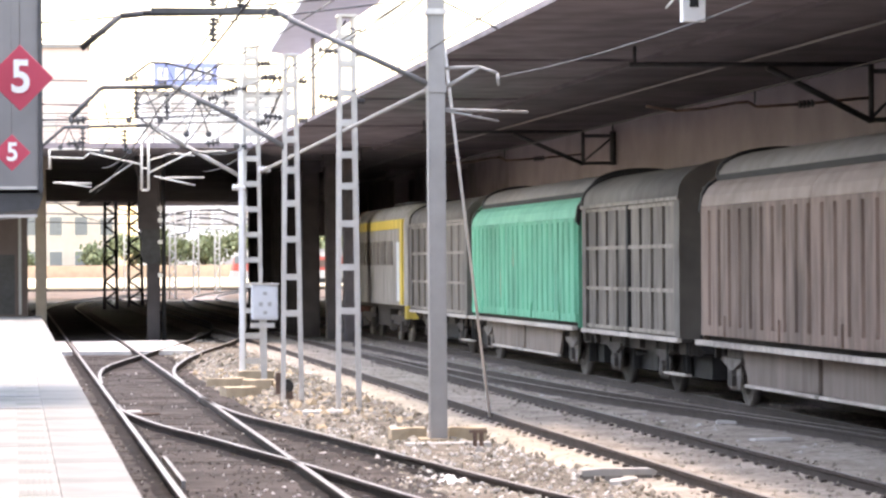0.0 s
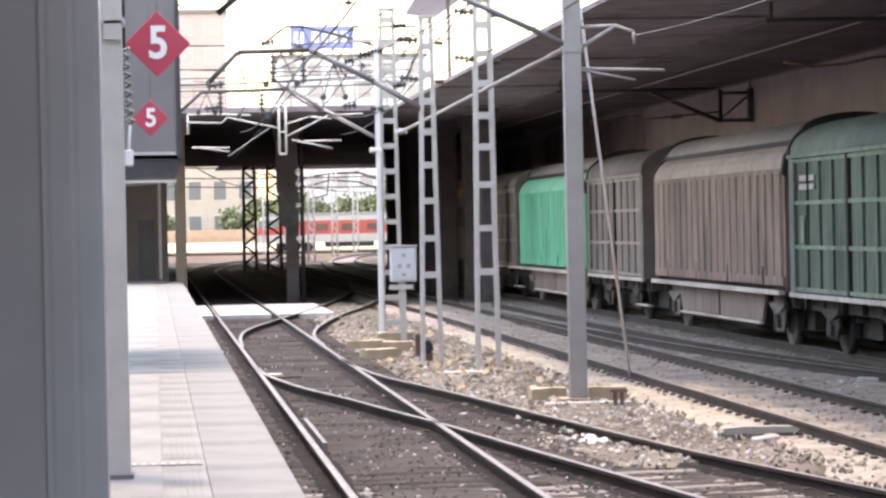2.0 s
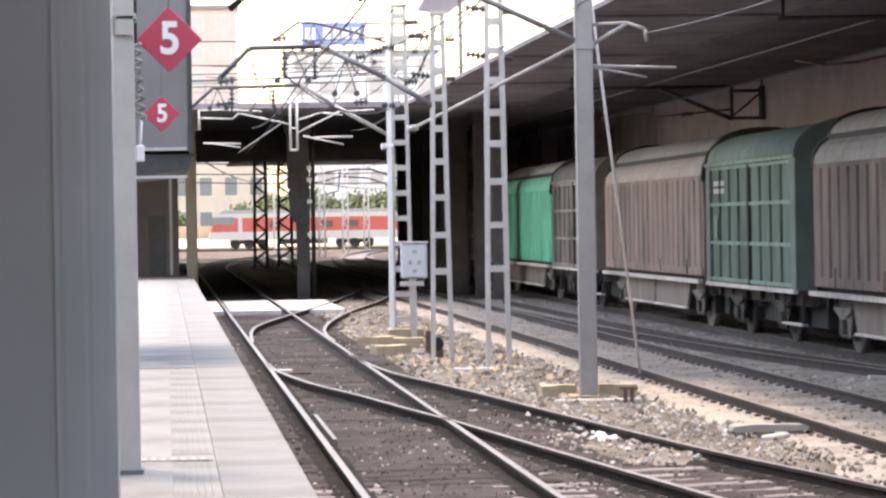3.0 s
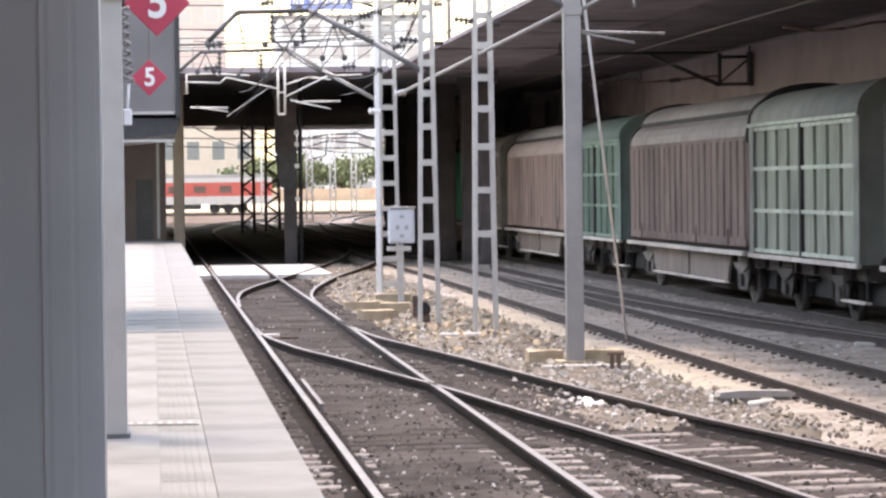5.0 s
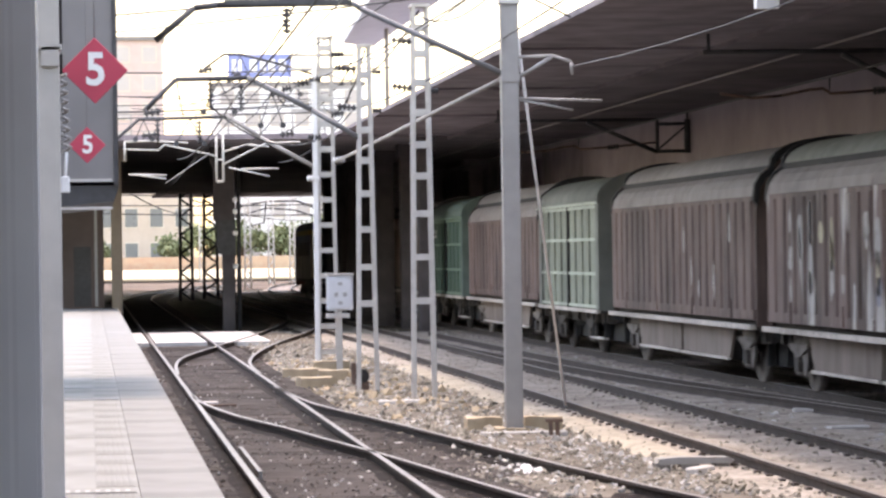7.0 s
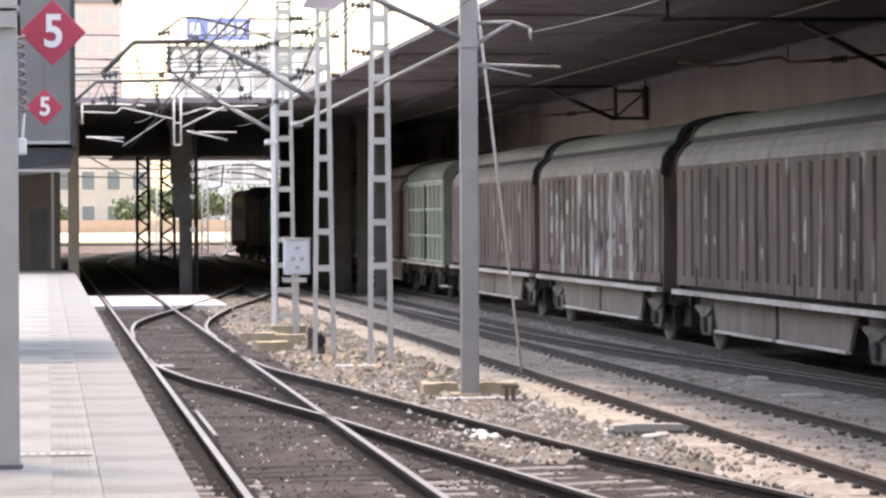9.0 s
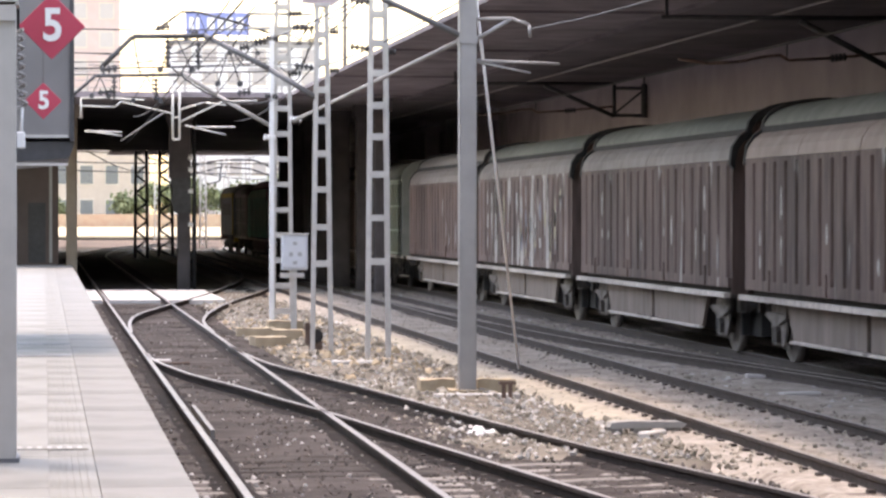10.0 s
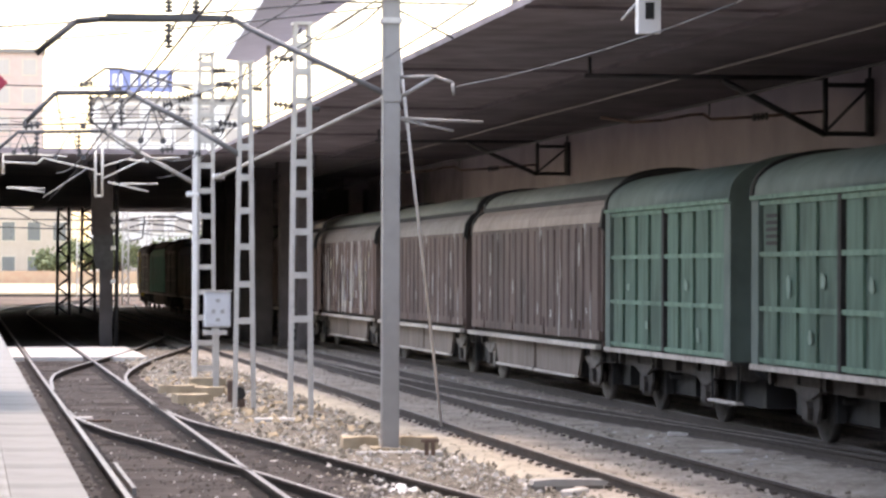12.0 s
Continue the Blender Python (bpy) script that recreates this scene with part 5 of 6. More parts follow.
for m, mx, x, z0, z1, spread in ((mast_2, 4.98, 2.35, 5.58, 5.0, 0.28), (mast_2, 4.98, 3.3, 5.38, 4.75, 0.2), (mast_1, 5.14, 2.2, 5.38, 4.85, 0.3), (mast_1, 5.14, 1.2, 5.36, 4.95, 0.18), (mast_1, 5.14, 3.3, 6.75, 6.2, 0.25), (mast_1, 5.14, 4.3, 6.5, 5.9, 0.3), (mast_1, 5.14, 5.7, 6.6, 6.1, 0.2)):
    dropper(m, mx, x, z0, z1, spread)
for m, mx, x, z, w in ((mast_2, 4.98, 1.0, 4.98, 0.3), (mast_2, 4.98, 3.75, 5.5, 0.22), (mast_1, 5.14, 1.15, 5.02, 0.34), (mast_1, 5.14, 4.15, 5.02, 0.3), (mast_1, 5.14, 2.4, 6.42, 0.3), (mast_1, 5.14, 3.15, 6.3, 0.16), (mast_1, 5.14, 4.2, 6.0, 0.2)):
    bm = B()
    insulator(bm, (x - mx, -0.05, z + 0.15), (x - mx + w, -0.05, z + 0.19), 0.075, 3)
    part("arm_insulator", bm, DARK_STEEL, m)
# pale conduit on the first mast
bm = B()
box(bm, -0.30, -0.20, -0.24, -0.14, 0.0, 6.7)
part("cable_duct", bm, WHITE, mast_1, "white cable duct")

plinth_block(4.35, 57.0, 0.7, 0.5, 0.2, 10)
plinth_block(5.15, 63.4, 0.75, 0.7, 0.22)
plinth_block(4.4, 61.6, 0.8, 0.5, 0.2)
plinth_block(4.85, 59.0, 0.6, 0.5, 0.2, -8)
plinth_block(5.71, 50.4, 0.6, 0.6, 0.02)
plinth_block(4.98, 53.0, 0.6, 0.6, 0.02)

cab = thing("signal_cabinet", (5.3, 62.6, -0.15), "white-grey sheet metal cabinet on a post with small dark labels", "cabinet")
bm = B()
box(bm, -0.28, 0.28, -0.12, 0.12, 1.36, 2.11)
bmesh.ops.bevel(bm, geom=list(bm.edges), offset=0.025, segments=2, affect="EDGES")
part("cabinet_body", bm, CABINET, cab)
bm = B()
box(bm, -0.24, 0.24, -0.135, -0.12, 1.41, 2.06)
door = part("cabinet_door", bm, CABINET, cab)
for x, z, w, h in ((0.0, 1.93, 0.09, 0.07), (-0.09, 1.70, 0.08, 0.09), (0.10, 1.70, 0.08, 0.09), (0.0, 1.52, 0.09, 0.07)):
    bm = B()
    box(bm, x - w / 2, x + w / 2, -0.14, -0.135, z - h / 2, z + h / 2)
    part("label_plate", bm, CLADDING, door)
bm = B()
box(bm, -0.3, 0.3, -0.15, 0.14, 2.11, 2.15)
part("cabinet_roof", bm, GALV, cab)
for x in (-0.02,):
    bm = B()
    box(bm, x - 0.06, x + 0.06, -0.05, 0.05, 0, 1.36)
    part("stand_post", bm, GALV, cab)
bm = B()
box(bm, -0.3, 0.2, -0.1, 0.1, 1.2, 1.3)
part("junction_box", bm, GALV, cab)

# dwarf signal at the foot of the masts
dw = thing("dwarf_signal", (5.02, 54.6, -0.12), "small black ground signal with a rusty stand", "signal")
bm = B()
tube(bm, (0, -0.1, 0.25), (0, 0.1, 0.25), 0.13, 12)
part("lamp_head", bm, BLACK, dw)
bm = B()
box(bm, -0.12, 0.12, -0.1, 0.1, 0, 0.16)
box(bm, -0.2, -0.1, -0.06, 0.06, 0.1, 0.5)
part("stand", bm, RUST, dw)

# rods and lock box at the points
pts_gear = thing("point_lock", (1.92, 49.6, -0.1), "pale point lock with a rod between the switch rails", "point lock")
bm = B()
box(bm, -0.06, 0.2, -0.12, 0.12, -0.03, 0.06)
bmesh.ops.bevel(bm, geom=list(bm.edges), offset=0.015, segments=1, affect="EDGES")
part("lock_box", bm, CROSSING, pts_gear)
bm = B()
tube(bm, (-0.1, -0.2, 0.0), (0.5, -0.2, 0.0), 0.02, 6)
part("stretcher_rod", bm, RUST, pts_gear)

# litter: a white rag and old concrete pieces
bm = B()
rnd = random.Random(4)
for k in range(9):
    x, y = rnd.uniform(-0.2, 0.2), rnd.uniform(-0.25, 0.25)
    tube(bm, (x, y, 0.0), (x + rnd.uniform(-0.09, 0.09), y + rnd.uniform(-0.1, 0.1), rnd.uniform(0.04, 0.1)), 0.085, 7, 0.03)
rag = single("plastic_bag", bm, WHITE, "crumpled white plastic bag on the ballast", "litter")
rag.matrix_world = pose(5.05, 33.5, -0.16)
slab = thing("broken_slab", (7.0, 33.8, hump(7.0, 33.8) - 0.03), "broken concrete slab lying on two stone blocks", "rubble")
bm = B()
prism(bm, [(-0.46, 0.15), (-0.42, 0.13), (0.42, 0.14), (0.46, 0.18), (0.38, 0.21), (-0.2, 0.22), (-0.44, 0.20)], -0.11, 0.13)
part("slab", bm, CHIP, slab)
for x, w, h in ((-0.4, 0.1, 0.15), (-0.08, 0.12, 0.145), (0.3, 0.09, 0.145)):
    bm = B()
    prism(bm, [(x - w, -0.05), (x + w * 0.9, -0.05), (x + w, h), (x - w * 0.8, h)], -0.1, 0.12)
    part("block", bm, SLEEPER, slab)
for x, y, w, d, h, rz in ((7.42, 33.9, 0.4, 0.2, 0.1, -12), (6.95, 33.2, 0.3, 0.2, 0.1, 30), (7.5, 37.5, 0.5, 0.25, 0.09, 5), (10.6, 40.5, 0.6, 0.2, 0.1, 10), (11.1, 44.8, 0.5, 0.25, 0.1, -8), (4.15, 39.5, 0.1, 0.5, 0.09, -20)):
    bm = B()
    box(bm, -w / 2, w / 2, -d / 2, d / 2, 0, h)
    bmesh.ops.bevel(bm, geom=list(bm.edges), offset=0.02, segments=1, affect="EDGES")
    ob = single("concrete_piece", bm, CROSSING, "broken pale concrete piece lying on the gravel", "rubble", "broken concrete pieces")
    ob.matrix_world = pose(x, y, hump(x, y) - 0.01, rnd.uniform(-4, 4), rnd.uniform(-4, 4), rz)
for x, y, s in ((1.25, 29.8, 0.1), (1.22, 27.6, 0.12), (1.15, 33.6, 0.08), (1.3, 36.5, 0.07), (1.1, 40.2, 0.09), (2.4, 28.5, 0.06), (2.9, 31.5, 0.06), (2.0, 38.0, 0.05), (1.15, 46.5, 0.1)):
    bm = B()
    prism(bm, [(-s, 0), (s, 0), (s * 0.8, s * 0.4), (-s * 0.7, s * 0.5)], -s, s * 0.8)
    ob = single("paper_scrap", bm, WHITE, "pale scrap of litter beside the rail", "litter", "scraps of litter")
    ob.matrix_world = pose(x, y, -0.165, 0, 0, rnd.uniform(0, 180))


# ---- wires ----
def wire(pts, r, name="overhead_wire", label="thin dark overhead wire", material=DARK_STEEL):
    bm = B()
    pipe(bm, pts, r, 5)
    return single(name, bm, material, label, "wire", "overhead wires", "structure")


def sagging(p, q, sag, n=8):
    p, q = Vector(p), Vector(q)
    return [p.lerp(q, k / n) - Vector((0, 0, sag * 4 * (k / n) * (1 - k / n))) for k in range(n + 1)]


for x in (2.45,):
    wire(sagging((x, -5, 6.6), (x + 0.15, 53, 5.2), 0.5), 0.017)
    wire(sagging((x + 0.15, 53, 5.2), (x + 0.4, 95, 5.55), 0.3), 0.017)
    wire([(x, -5, 5.0), (x, 53, 4.75), (x + 0.3, 110, 4.7)], 0.009)
wire(sagging((3.13, 41, 6.3), (2.9, 63.8, 5.9), 0.25), 0.017)
for z, x in ((6.75, 4.45), (6.45, 5.7), (6.05, 4.45), (5.55, 5.75)):
    wire(sagging((5.9, 20, z + 0.5), (x, 63.8, z), 0.4), 0.015)
    wire(sagging((x, 63.8, z), (x + 0.4, 96, z - 0.1), 0.3), 0.015)
wire(sagging((-8, 60, 6.5), (5.9, 41, 6.15), 0.2), 0.015)
wire(sagging((-8, 74, 6.4), (5.0, 63.8, 5.7), 0.25), 0.015)
wire(sagging((-8, 80, 6.2), (6.6, 84, 6.5), 0.1), 0.017)
wire(sagging((-8, 86, 6.6), (7.6, 88, 6.9), 0.1), 0.017)
for k, (p, q, sag) in enumerate((((-8, 50, 6.1), (5.8, 44, 6.5), 0.15), ((-8, 70, 7.1), (7.6, 72, 7.0), 0.2), ((-8, 92, 7.2), (7.7, 93, 7.3), 0.1), ((-8, 93, 7.7), (7.7, 94, 7.6), 0.15), ((4.4, 63.8, 6.7), (1.4, 95, 7.2), 0.4), ((5.0, 53, 6.1), (5.1, 63.8, 5.6), 0.5), ((5.7, 50.4, 6.6), (5.3, 63.8, 6.3), 0.5), ((5.9, 41, 6.3), (5.7, 50.4, 6.5), 0.3), ((5.8, 63.8, 6.5), (7.5, 90, 6.6), 0.5), ((1.6, 53, 5.55), (3.2, 95, 6.9), 0.3), ((3.4, 53, 5.3), (4.6, 63.8, 5.9), 0.25), ((2.2, 53, 5.1), (4.95, 63.8, 4.9), 0.35), ((1.5, 63.8, 5.35), (2.2, 94.6, 6.1), 0.25), ((-6, 88, 7.9), (7.7, 86, 7.0), 0.3))):
    wire(sagging(p, q, sag), 0.017)
# overhead line of the goods track, below the deck
wire([(13.02, 0, 5.98), (13.02, 180, 6.02), (13.5, 220, 6.0)], 0.022, label="dull catenary wire under the deck", material=POST_GREY)
wire([(13.02, 0, 5.45), (13.02, 100, 5.40), (13.1, 180, 5.4)], 0.02, label="dull contact wire under the deck")
wire(sagging((6.8, 41, 5.02), (9.4, 26, 6.0), 0.25), 0.009, label="slack feeder wire under the deck", material=STRUT_GREY)


def wall_bracket(y, z0=5.04, z1=5.79):
    """A square braced frame hung from the deck with a slanting dark tube to the goods track's wire."""
    b = thing("catenary_bracket", (15.35, y, 0), "dark braced steel frame hung below the deck with a slanting strut", "bracket", "deck brackets")
    for nm, p, q, r in (("drop_post", (-0.2, 0, z0 - 0.05), (-0.2, 0, z1 + 0.12), 0.05), ("drop_post", (0.62, 0, z0 - 0.05), (0.62, 0, z1 + 0.12), 0.085), ("hanger", (0.62, 0, z1 + 0.1), (0.62, 0, DECK - 0.09), 0.03),
                        ("rail_bar", (-0.2, 0, z0), (0.62, 0, z0), 0.045), ("rail_bar", (-0.2, 0, z1), (0.62, 0, z1), 0.045), ("diagonal", (-0.2, 0, z0 + 0.03), (0.62, 0, z1 - 0.03), 0.03),
                        ("slanting_strut", (-0.2, 0, z0 - 0.02), (-2.1, 0, z1 + 0.06), 0.055), ("top_bar", (-4.6, 0, z1 + 0.1), (-0.2, 0, z1 + 0.12), 0.045), ("top_hanger", (-4.5, 0, z1 + 0.1), (-4.5, 0, DECK), 0.03)):
        bm = B()
        tube(bm, p, q, r, 6)
        part(nm, bm, DARK_STEEL, b)
    bm = B()
    pipe(bm, [(-4.3, 0, 5.14), (-3.75, 0, 5.06), (-3.2, 0, 5.1), (-2.7, 0, 5.2), (-2.45, 0, 5.22), (-2.3, 0, 5.13), (-1.5, 0, 5.18), (-0.2, 0, 5.3)], 0.026, 6)
    arm = part("registration_arm", bm, RUST, b, "bent rusty registration arm")
    bm = B()
    insulator(bm, (-1.55, 0, 5.17), (-1.25, 0, 5.2), 0.07, 4)
    part("insulator", bm, DARK_STEEL, arm)
    bm = B()
    tube(bm, (-2.33, 0, 5.2), (-2.33, 0, 5.42), 0.015, 5)
    part("clip_rod", bm, DARK_STEEL, arm)


for y, z0, z1 in ((50.7, 4.90, 5.77), (77.5, 5.06, 5.79), (25.0, 4.95, 5.78)):
    wall_bracket(y, z0, z1)

lampb = thing("deck_lamp", (8.10, 34.5, 0), "white boxed lamp hanging under the deck with dark slots", "lamp")
bm = B()
box(bm, -0.138, 0.138, -0.08, 0.08, 5.28, DECK)
part("housing", bm, WHITE, lampb)
for z in (5.45, 5.75):
    bm = B()
    box(bm, -0.055, 0.055, -0.086, -0.081, z, z + 0.2)
    part("slot", bm, BLACK, lampb)
bm = B()
pipe(bm, [(-0.3, 0.12, 5.45), (-0.1, 0.12, 5.68), (0.3, 0.12, 5.78)], 0.016, 6)
pipe(bm, [(-0.3, 0.12, 6.19), (-0.1, 0.12, 5.68)], 0.016, 6)
part("cable_arm", bm, GALV, lampb)

# fittings on the front of the road bridge
fit = thing("bridge_catenary_frame", (4.18, 94.4, 0), "pale galvanised catenary frame hung on the bridge front", "catenary frame")
for p, q, r in (((-0.1, 0, 6.5), (-0.1, 0, 4.8), 0.04), ((0.12, 0, 6.5), (0.12, 0, 4.8), 0.04), ((-0.1, 0, 4.8), (0.12, 0, 4.8), 0.04), ((-0.1, 0, 5.5), (0.12, 0, 5.5), 0.03)):
    bm = B()
    tube(bm, p, q, r, 6)
    part("drop_bar", bm, GALV, fit)
for pts in ([(-0.1, 0, 5.62), (-1.75, 0, 6.0), (-1.95, 0, 5.82), (-3.0, 0, 5.86)], [(-3.02, 0, 6.1), (-3.02, 0, 5.47)], [(-3.02, 0, 6.1), (-2.2, 0, 6.12), (-1.0, 0, 6.05)], [(0.12, 0, 5.35), (1.5, 0, 6.02), (2.6, 0, 6.05)], [(0.12, 0, 5.75), (0.9, 0, 5.98), (1.6, 0, 5.9)], [(-2.9, 0, 5.05), (-1.7, 0, 5.02)], [(-2.6, 0, 5.04), (-1.7, 0, 4.9)], [(0.3, 0, 5.25), (1.6, 0, 4.95)], [(0.7, 0, 5.2), (1.9, 0, 5.2)]):
    bm = B()
    pipe(bm, pts, 0.03, 6)
    part("cantilever_tube", bm, GALV, fit)
bm = B()
pipe(bm, [(-1.75, 0, 4.75), (-0.4, 0, 5.65)], 0.02, 6)
part("steady_arm", bm, POST_GREY, fit)

# thin railing along the bridge front
railing = thing("bridge_railing", (0, 94.96, DECK + 0.14), "thin grey steel railing along the road bridge", "railing")
for k in range(11):
    bm = B()
    box(bm, -2.8 + 1.04 * k, -2.755 + 1.04 * k, -0.025, 0.025, 0.0, 0.66)
    part("post", bm, POST_GREY, railing)
for z, r in ((0.66, 0.028), (0.36, 0.016), (0.12, 0.016)):
    bm = B()
    tube(bm, (-3.4, 0, z), (7.68, 0, z), r, 6)
    part("rail", bm, POST_GREY, railing)

# sloping grey roof panel seen above the masts
bm = B()
vs = [(7.35, 84.5, 8.5), (8.35, 86.0, 8.5), (9.4, 46.0, 9.0), (6.1, 46.0, 9.0)]
lo = [bm.verts.new(v) for v in vs]
hi = [bm.verts.new((x, y, z + 0.15)) for x, y, z in vs]
bm.faces.new(lo)
bm.faces.new(hi)
for k in range(4):
    bm.faces.new((lo[k], lo[(k + 1) % 4], hi[(k + 1) % 4], hi[k]))
deck_canopy = thing("deck_canopy", (0, 0, 0), "flat grey canopy on thin stanchions above the deck edge", "canopy")
part("panel", bm, PANEL_PALE, deck_canopy)
for x, y in ((8.15, 80.0), (8.6, 60.0), (9.0, 48.0)):
    bm = B()
    tube(bm, (x, y, DECK + 0.2), (x, y, 8.75), 0.06, 8)
    part("stanchion", bm, POST_GREY, deck_canopy)


# ---- beyond the bridge ----
HAZE_WALL = paint("sunlit_ochre_wall", (0.60, 0.50, 0.40), 0.9, second=(0.48, 0.385, 0.295), grain=1.0, amount=0.6, bump=0.05)
PINK_WALL = paint("pale_brick_wall", (0.62, 0.49, 0.44), 0.9, second=(0.52, 0.39, 0.34), grain=1.0, amount=0.6, bump=0.05)
CREAM = paint("cream_wall", (0.66, 0.58, 0.46), 0.9, second=(0.54, 0.47, 0.37), grain=1.0, amount=0.5, bump=0.05)
PANE = paint("dull_window_pane", (0.20, 0.21, 0.20), 0.3, second=(0.13, 0.14, 0.13), grain=1.0, amount=0.5, bump=0.0)
SAND = paint("bare_sand", (0.50, 0.41, 0.27), 0.95, second=(0.36, 0.28, 0.18), grain=0.6, amount=0.7, bump=0.2)
LEAF = paint("dusty_leaves", (0.22, 0.25, 0.13), 0.8, second=(0.11, 0.13, 0.065), grain=2.0, amount=0.9, bump=0.0, spot=0.35)
BARK = paint("bark", (0.16, 0.12, 0.09), 0.9, grain=6.0)
LOCO_RED = paint("loco_red", (0.52, 0.10, 0.07), 0.6, second=(0.40, 0.075, 0.055), grain=2.0, amount=0.5, bump=0.0)
LOCO_WHITE = paint("loco_white", (0.52, 0.48, 0.43), 0.6, second=(0.38, 0.35, 0.31), grain=2.0, amount=0.5, bump=0.0)
BLUE = paint("sign_blue", (0.22, 0.27, 0.52), 0.5, second=(0.18, 0.22, 0.44), grain=2.0, amount=0.4, bump=0.0)

RED_WALL = paint("reddish_wall", (0.46, 0.29, 0.20), 0.9, second=(0.50, 0.40, 0.28), grain=2.5, amount=0.8, bump=0.05)

# sandy bank
bm = B()
prism(bm, [(-120, -0.3), (160, -0.3), (160, 1.0), (-120, 1.0)], 312, 330)
for v in bm.verts:
    if v.co.z > 0 and v.co.y < 320:
        v.co.z = 0.1
single("sand_bank", bm, SAND, "bare sunlit sandy bank beyond the far track", "bank", kind="structure")
bm = B()
box(bm, -80, 140, 331, 331.4, -0.3, 2.4)
single("far_wall", bm, RED_WALL, "long reddish boundary wall in the sun", "wall", kind="structure")


BLEACHED = paint("sun_bleached_wall", (0.80, 0.79, 0.76), 0.9, second=(0.74, 0.73, 0.70), grain=1.0, amount=0.5, bump=0.05)
PALE_SHUTTER = paint("pale_shutter", (0.52, 0.48, 0.44), 0.7, second=(0.44, 0.40, 0.37), grain=1.0, amount=0.5, bump=0.0)


def house(x, y, w, d, h, material, cols, rows, label, z0=1.2, pane=PANE):
    b = thing("apartment_building", (x, y, -0.25), label, "building", "far buildings")
    bm = B()
    box(bm, -w / 2, w / 2, 0, d, 0, h)
    part("wall", bm, material, b)
    bm = B()
    box(bm, -w / 2 - 0.3, w / 2 + 0.3, -0.3, d + 0.3, h, h + 0.5)
    part("roof", bm, CONCRETE, b)
    for i in range(cols):
        for j in range(rows):
            cx, cz = -w / 2 + (i + 0.5) * w / cols, z0 + (j + 0.5) * (h - z0) / rows
            ww, wh = w / cols * 0.28, (h - z0) / rows * 0.3
            bm = B()
            box(bm, cx - ww, cx + ww, -0.06, 0.0, cz - wh, cz + wh)
            f = part("window", bm, CREAM, b)
            bm = B()
            box(bm, cx - ww * 0.88, cx + ww * 0.88, -0.085, -0.06, cz - wh * 0.88, cz + wh * 0.88)
            part("pane", bm, pane, f)
    return b


house(5.0, 352, 15, 12, 13.5, HAZE_WALL, 5, 3, "sunlit ochre station building with tall windows")
house(-4, 372, 27, 14, 30, PINK_WALL, 8, 8, "tall pale brick apartment block", pane=PALE_SHUTTER)
house(27, 395, 20, 14, 25.5, BLEACHED, 6, 8, "cream apartment block with a blue rooftop sign", pane=PALE_SHUTTER)
house(52, 380, 18, 14, 14, CREAM, 6, 4, "low cream apartment block")
sg = thing("rooftop_sign", (24.5, 397, 25.75), "blue rooftop sign on thin legs", "sign")
bm = B()
box(bm, -5.6, 3.0, 0, 0.3, 0.8, 3.9)
part("sign_board", bm, BLUE, sg)
for x in (-5.0, -2.2, 0.2, 2.6):
    bm = B()
    box(bm, x - 0.1, x + 0.1, 0.3, 0.5, 0, 2.6)
    part("leg", bm, DARK_STEEL, sg)
for x, w in ((-4.8, 0.3), (-4.0, 0.25), (-2.2, 0.5), (-0.9, 0.4), (0.3, 0.5), (1.7, 0.5)):
    bm = B()
    box(bm, x - w, x + w, -0.05, 0, 1.4, 3.2)
    part("letter_bar", bm, WHITE, sg)


def tree(x, y, h, spread, seed):
    rnd = random.Random(seed)
    t = thing("tree", (x, y, -0.3), "dusty green broad-leaved tree beyond the tracks", "tree", "far trees")
    bm = B()
    tube(bm, (0, 0, 0), (0.1, 0, h * 0.5), 0.22, 8, 0.14)
    tips = []
    for k in range(7):
        a = k * 0.9 + rnd.random()
        q = Vector((math.cos(a) * spread * rnd.uniform(0.3, 0.7), math.sin(a) * spread * rnd.uniform(0.3, 0.7), h * rnd.uniform(0.55, 0.9)))
        tube(bm, (0.05, 0, h * rnd.uniform(0.3, 0.5)), q, 0.1, 6, 0.03)
        tips.append(q)
    part("trunk", bm, BARK, t)
    vs, fs = [], []
    for k in range(1500):
        c = rnd.choice(tips) + Vector((rnd.gauss(0, 0.27), rnd.gauss(0, 0.27), rnd.gauss(0, 0.2))) * spread
        s = rnd.uniform(0.12, 0.3)
        r = Euler((rnd.uniform(0, 6), rnd.uniform(0, 6), rnd.uniform(0, 6))).to_matrix()
        b = len(vs)
        for p in ((-1, -0.5, 0), (1, -0.5, 0.1), (0.9, 0.6, 0), (-0.8, 0.6, 0.15)):
            vs.append(tuple(c + r @ (Vector(p) * s)))
        fs.append((b, b + 1, b + 2, b + 3))
    me = bpy.data.meshes.new("crown")
    me.from_pydata(vs, [], fs)
    me.materials.append(LEAF)
    ob = new("crown", me)
    ob.parent = t


for k, (x, y, h, s) in enumerate(((13.5, 338, 6.0, 2.4), (17.5, 340, 6.8, 2.8), (22, 341, 6.2, 2.6), (26.5, 339, 7.0, 3.0), (31, 342, 6.0, 2.6), (36, 340, 6.5, 2.8), (9.6, 343, 5.2, 2.0), (0.5, 340, 5.5, 2.0), (42, 342, 7, 3))):
    tree(x, y, h, s, k)


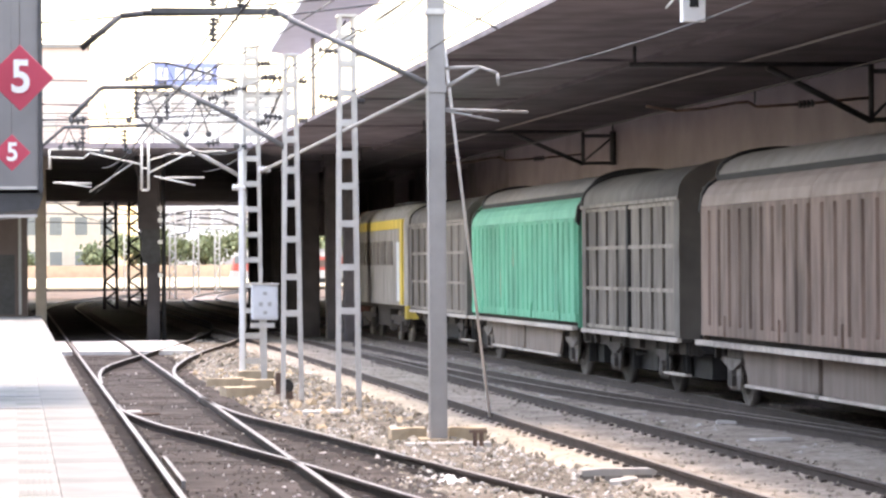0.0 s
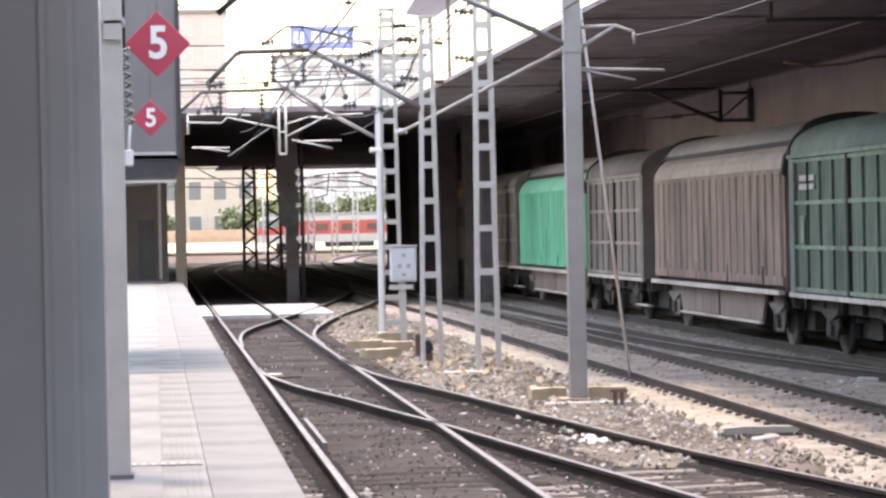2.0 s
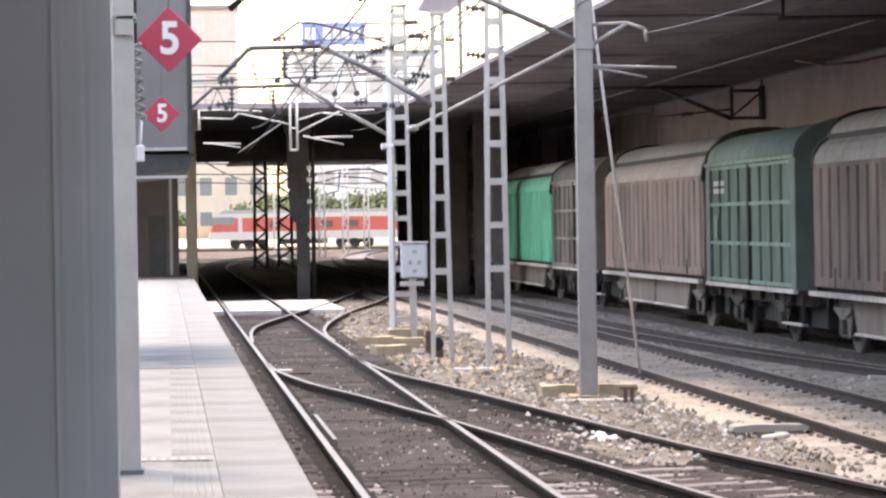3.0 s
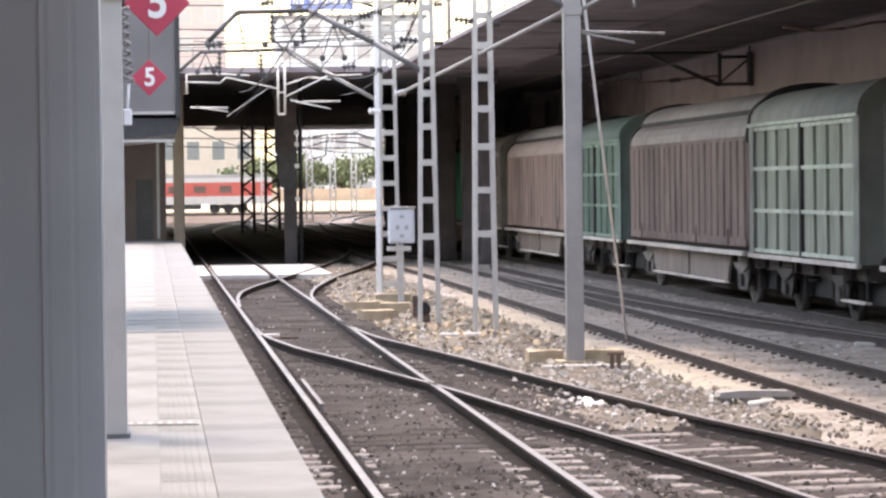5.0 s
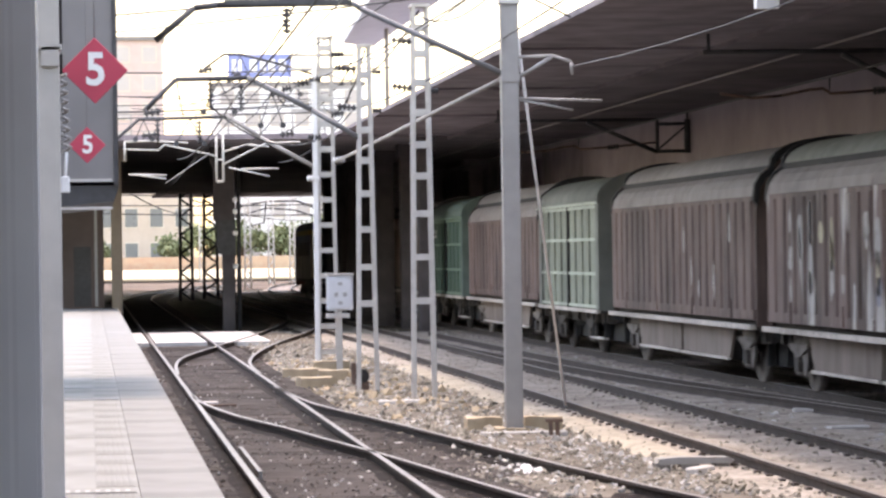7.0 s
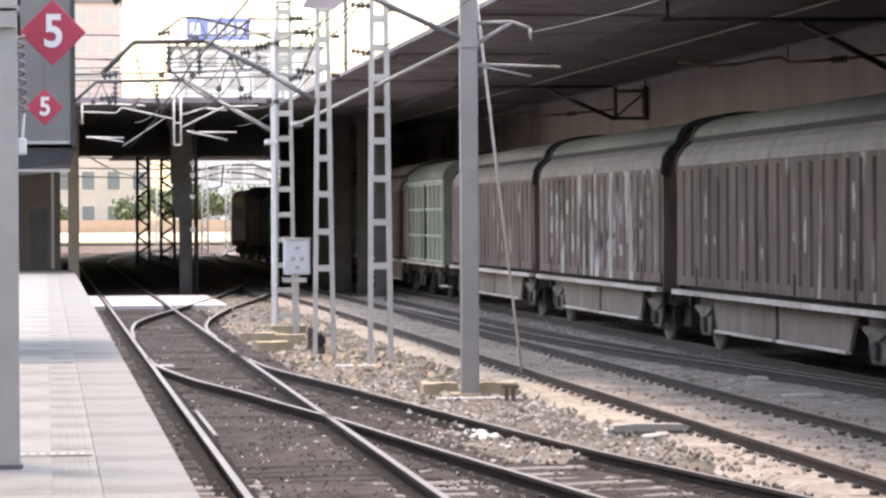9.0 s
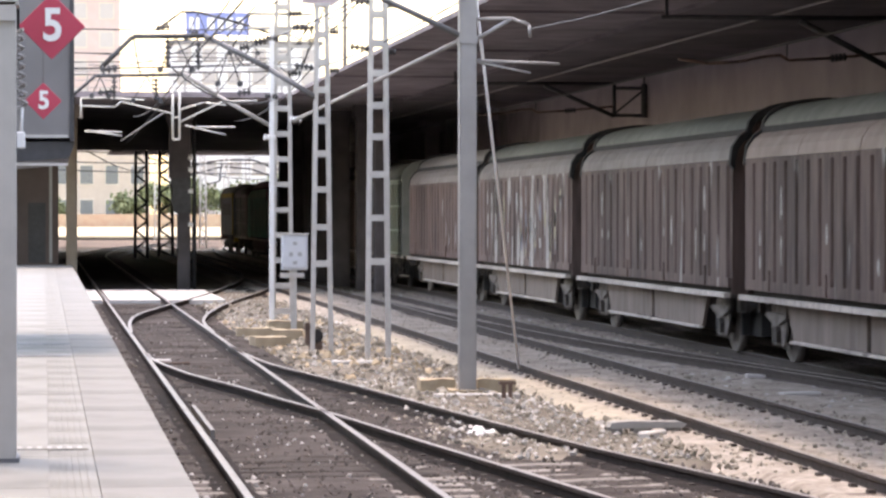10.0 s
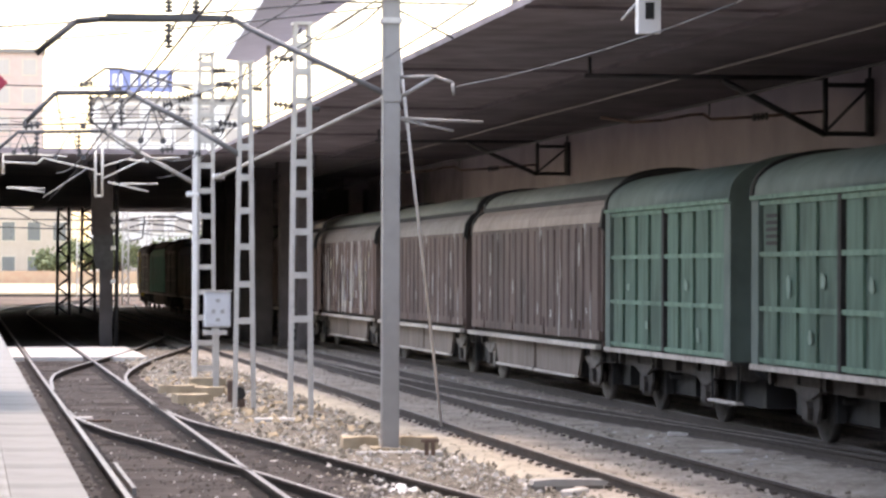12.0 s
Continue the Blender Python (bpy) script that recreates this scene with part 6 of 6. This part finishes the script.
def far_mast(x, y, h, w=0.5, material=DARK_STEEL, label="dark lattice mast beyond the bridge", thick=0.075):
    m = thing("far_lattice_mast", (x, y, -0.25), label, "mast", "far masts")
    for s in (-1, 1):
        bm = B()
        tube(bm, (s * w / 2, 0, 0), (s * w / 2 * 0.8, 0, h), thick, 5)
        part("leg", bm, material, m)
    bm = B()
    n = int(h / 0.55)
    for k in range(n):
        z = k * h / n
        sgn = 1 if k % 2 else -1
        tube(bm, (-sgn * w / 2 * 0.95, 0, z), (sgn * w / 2 * 0.95, 0, z + h / n), thick * 0.85, 4)
    part("lacing", bm, material, m)["kind"] = "stuff"
    bm = B()
    tube(bm, (-2.6, 0, h - 1.2), (2.4, 0, h - 0.7), 0.05, 5)
    tube(bm, (-2.6, 0, h - 1.2), (0, 0, h - 2.4), 0.04, 5)
    part("arm", bm, material, m)


far_mast(5.80, 178, 9.0, 0.75, thick=0.1)
far_mast(7.40, 181, 9.0, 0.85, thick=0.1)
for x, y in ((12.3, 230), (16.1, 262), (19.5, 284), (24.5, 290), (11.0, 290), (29, 270)):
    far_mast(x, y, 8.5, 0.5, GALV, "pale lattice mast in the sunlit yard")
for z, dx in ((6.6, 0), (7.4, 2.0), (5.9, 4.0), (8.2, 5.5)):
    wire(sagging((-6 + dx, 225, z), (34, 235 + dx * 3, z + 0.3), 0.4), 0.05)
    wire(sagging((2 + dx, 178, z), (10 + dx * 3, 290, z), 0.5), 0.045)

arms = thing("far_cantilever", (16.1, 262.12, -0.25), "dark bent cantilever arms on a yard mast", "cantilever")
for pts, r in (([(-5.0, 0, 6.3), (-2.4, 0, 7.1), (-0.5, 0, 7.5), (2.4, 0, 7.5), (4.8, 0, 6.6)], 0.1), ([(-3.6, 0, 6.0), (-0.4, 0, 6.9), (2.2, 0, 6.7), (5.2, 0, 5.6)], 0.08), ([(-0.4, 0, 7.5), (-0.6, 0, 5.6), (-2.2, 0, 5.2)], 0.07)):
    bm = B()
    pipe(bm, pts, r, 6)
    part("arm", bm, DARK_STEEL, arms)

# far track with a red and white locomotive
track_far = track("track_far", "distant track crossing the sunlit yard")
bm = B()
for s in (-1, 1):
    box(bm, -120, 160, 300 + s * 0.835 - 0.036, 300 + s * 0.835 + 0.036, -0.2, 0.0)
part("rail", bm, RAIL_SIDE, track_far)

LOCO = thing("locomotive", (30, 300, 0), "red and white diesel locomotive with dark bogies", "locomotive")


def build_loco():
    L = 9.7
    for nm, z0, z1, m, sh in (("skirt_band", 0.95, 1.75, LOCO_WHITE, 0), ("red_body", 1.75, 3.15, LOCO_RED, 0), ("upper_band", 3.15, 3.6, LOCO_WHITE, 0.15)):
        bm = B()
        prism_yz2(bm, [(-L + 1.0 * (z0 - 0.95) * 0.25, z0), (L - 0.1, z0), (L - 0.1, z1), (-L + 1.0 * (z1 - 0.95) * 0.25, z1)], -1.45, 1.45)
        part(nm, bm, m, LOCO)
    bm = B()
    prism_yz2(bm, [(-L + 0.9, 3.6), (L - 0.4, 3.6), (L - 0.9, 3.95), (-L + 1.6, 3.95)], -1.2, 1.2)
    part("roof", bm, POST_GREY, LOCO)
    bm = B()
    box(bm, -L + 0.35, -L + 2.6, -1.47, -1.45, 2.5, 3.25)
    part("cab_window", bm, PANE, LOCO)
    bm = B()
    box(bm, -L + 3.0, -L + 3.4, -1.48, -1.45, 1.0, 3.4)
    part("white_bar", bm, LOCO_WHITE, LOCO)
    for k in range(4):
        bm = B()
        box(bm, -3.5 + k * 2.6, -2.3 + k * 2.6, -1.48, -1.45, 2.1, 2.8)
        part("grille", bm, RUST, LOCO)
    for x in (-5.6, 5.2):
        bm = B()
        box(bm, x - 1.9, x + 1.9, -1.2, 1.2, 0.5, 0.9)
        part("bogie", bm, BLACK, LOCO)
        for d in (-1.4, 0, 1.4):
            bm = B()
            tube(bm, (x + d, -1.0, 0.5), (x + d, 1.0, 0.5), 0.5, 14)
            part("wheel", bm, GEAR, LOCO)
    bm = B()
    box(bm, -2.5, 2.4, -1.1, 1.1, 0.45, 0.95)
    part("fuel_tank", bm, DARK_STEEL, LOCO)


def prism_yz2(bm, profile, y0, y1):
    a = [bm.verts.new((x, y0, z)) for x, z in profile]
    b = [bm.verts.new((x, y1, z)) for x, z in profile]
    n = len(profile)
    for k in range(n):
        bm.faces.new((a[k], a[(k + 1) % n], b[(k + 1) % n], b[k]))
    bm.faces.new(a[::-1])
    bm.faces.new(b)


build_loco()


def motions():
    for w, off in TRAIN:
        rows = []
        for k in range(13):
            y = off + run(k)
            x, turn = train_path(y)
            rows.append((float(k), pose(x, y, 0, 0, 0, turn)))
        walk(w, rows)
    for wheel in WHEELS:
        y = wheel.location.y
        walk(wheel, [(k / 15, pose(0, y, 0.46, -math.degrees(run(k / 15) / 0.46))) for k in range(181)])
    walk(LOCO, [(t, pose(13.0 - 5.8 * (t - 3.2), 300, 0)) for t in (0.0, 3.0, 6.0, 9.0, 12.0)])


motions()
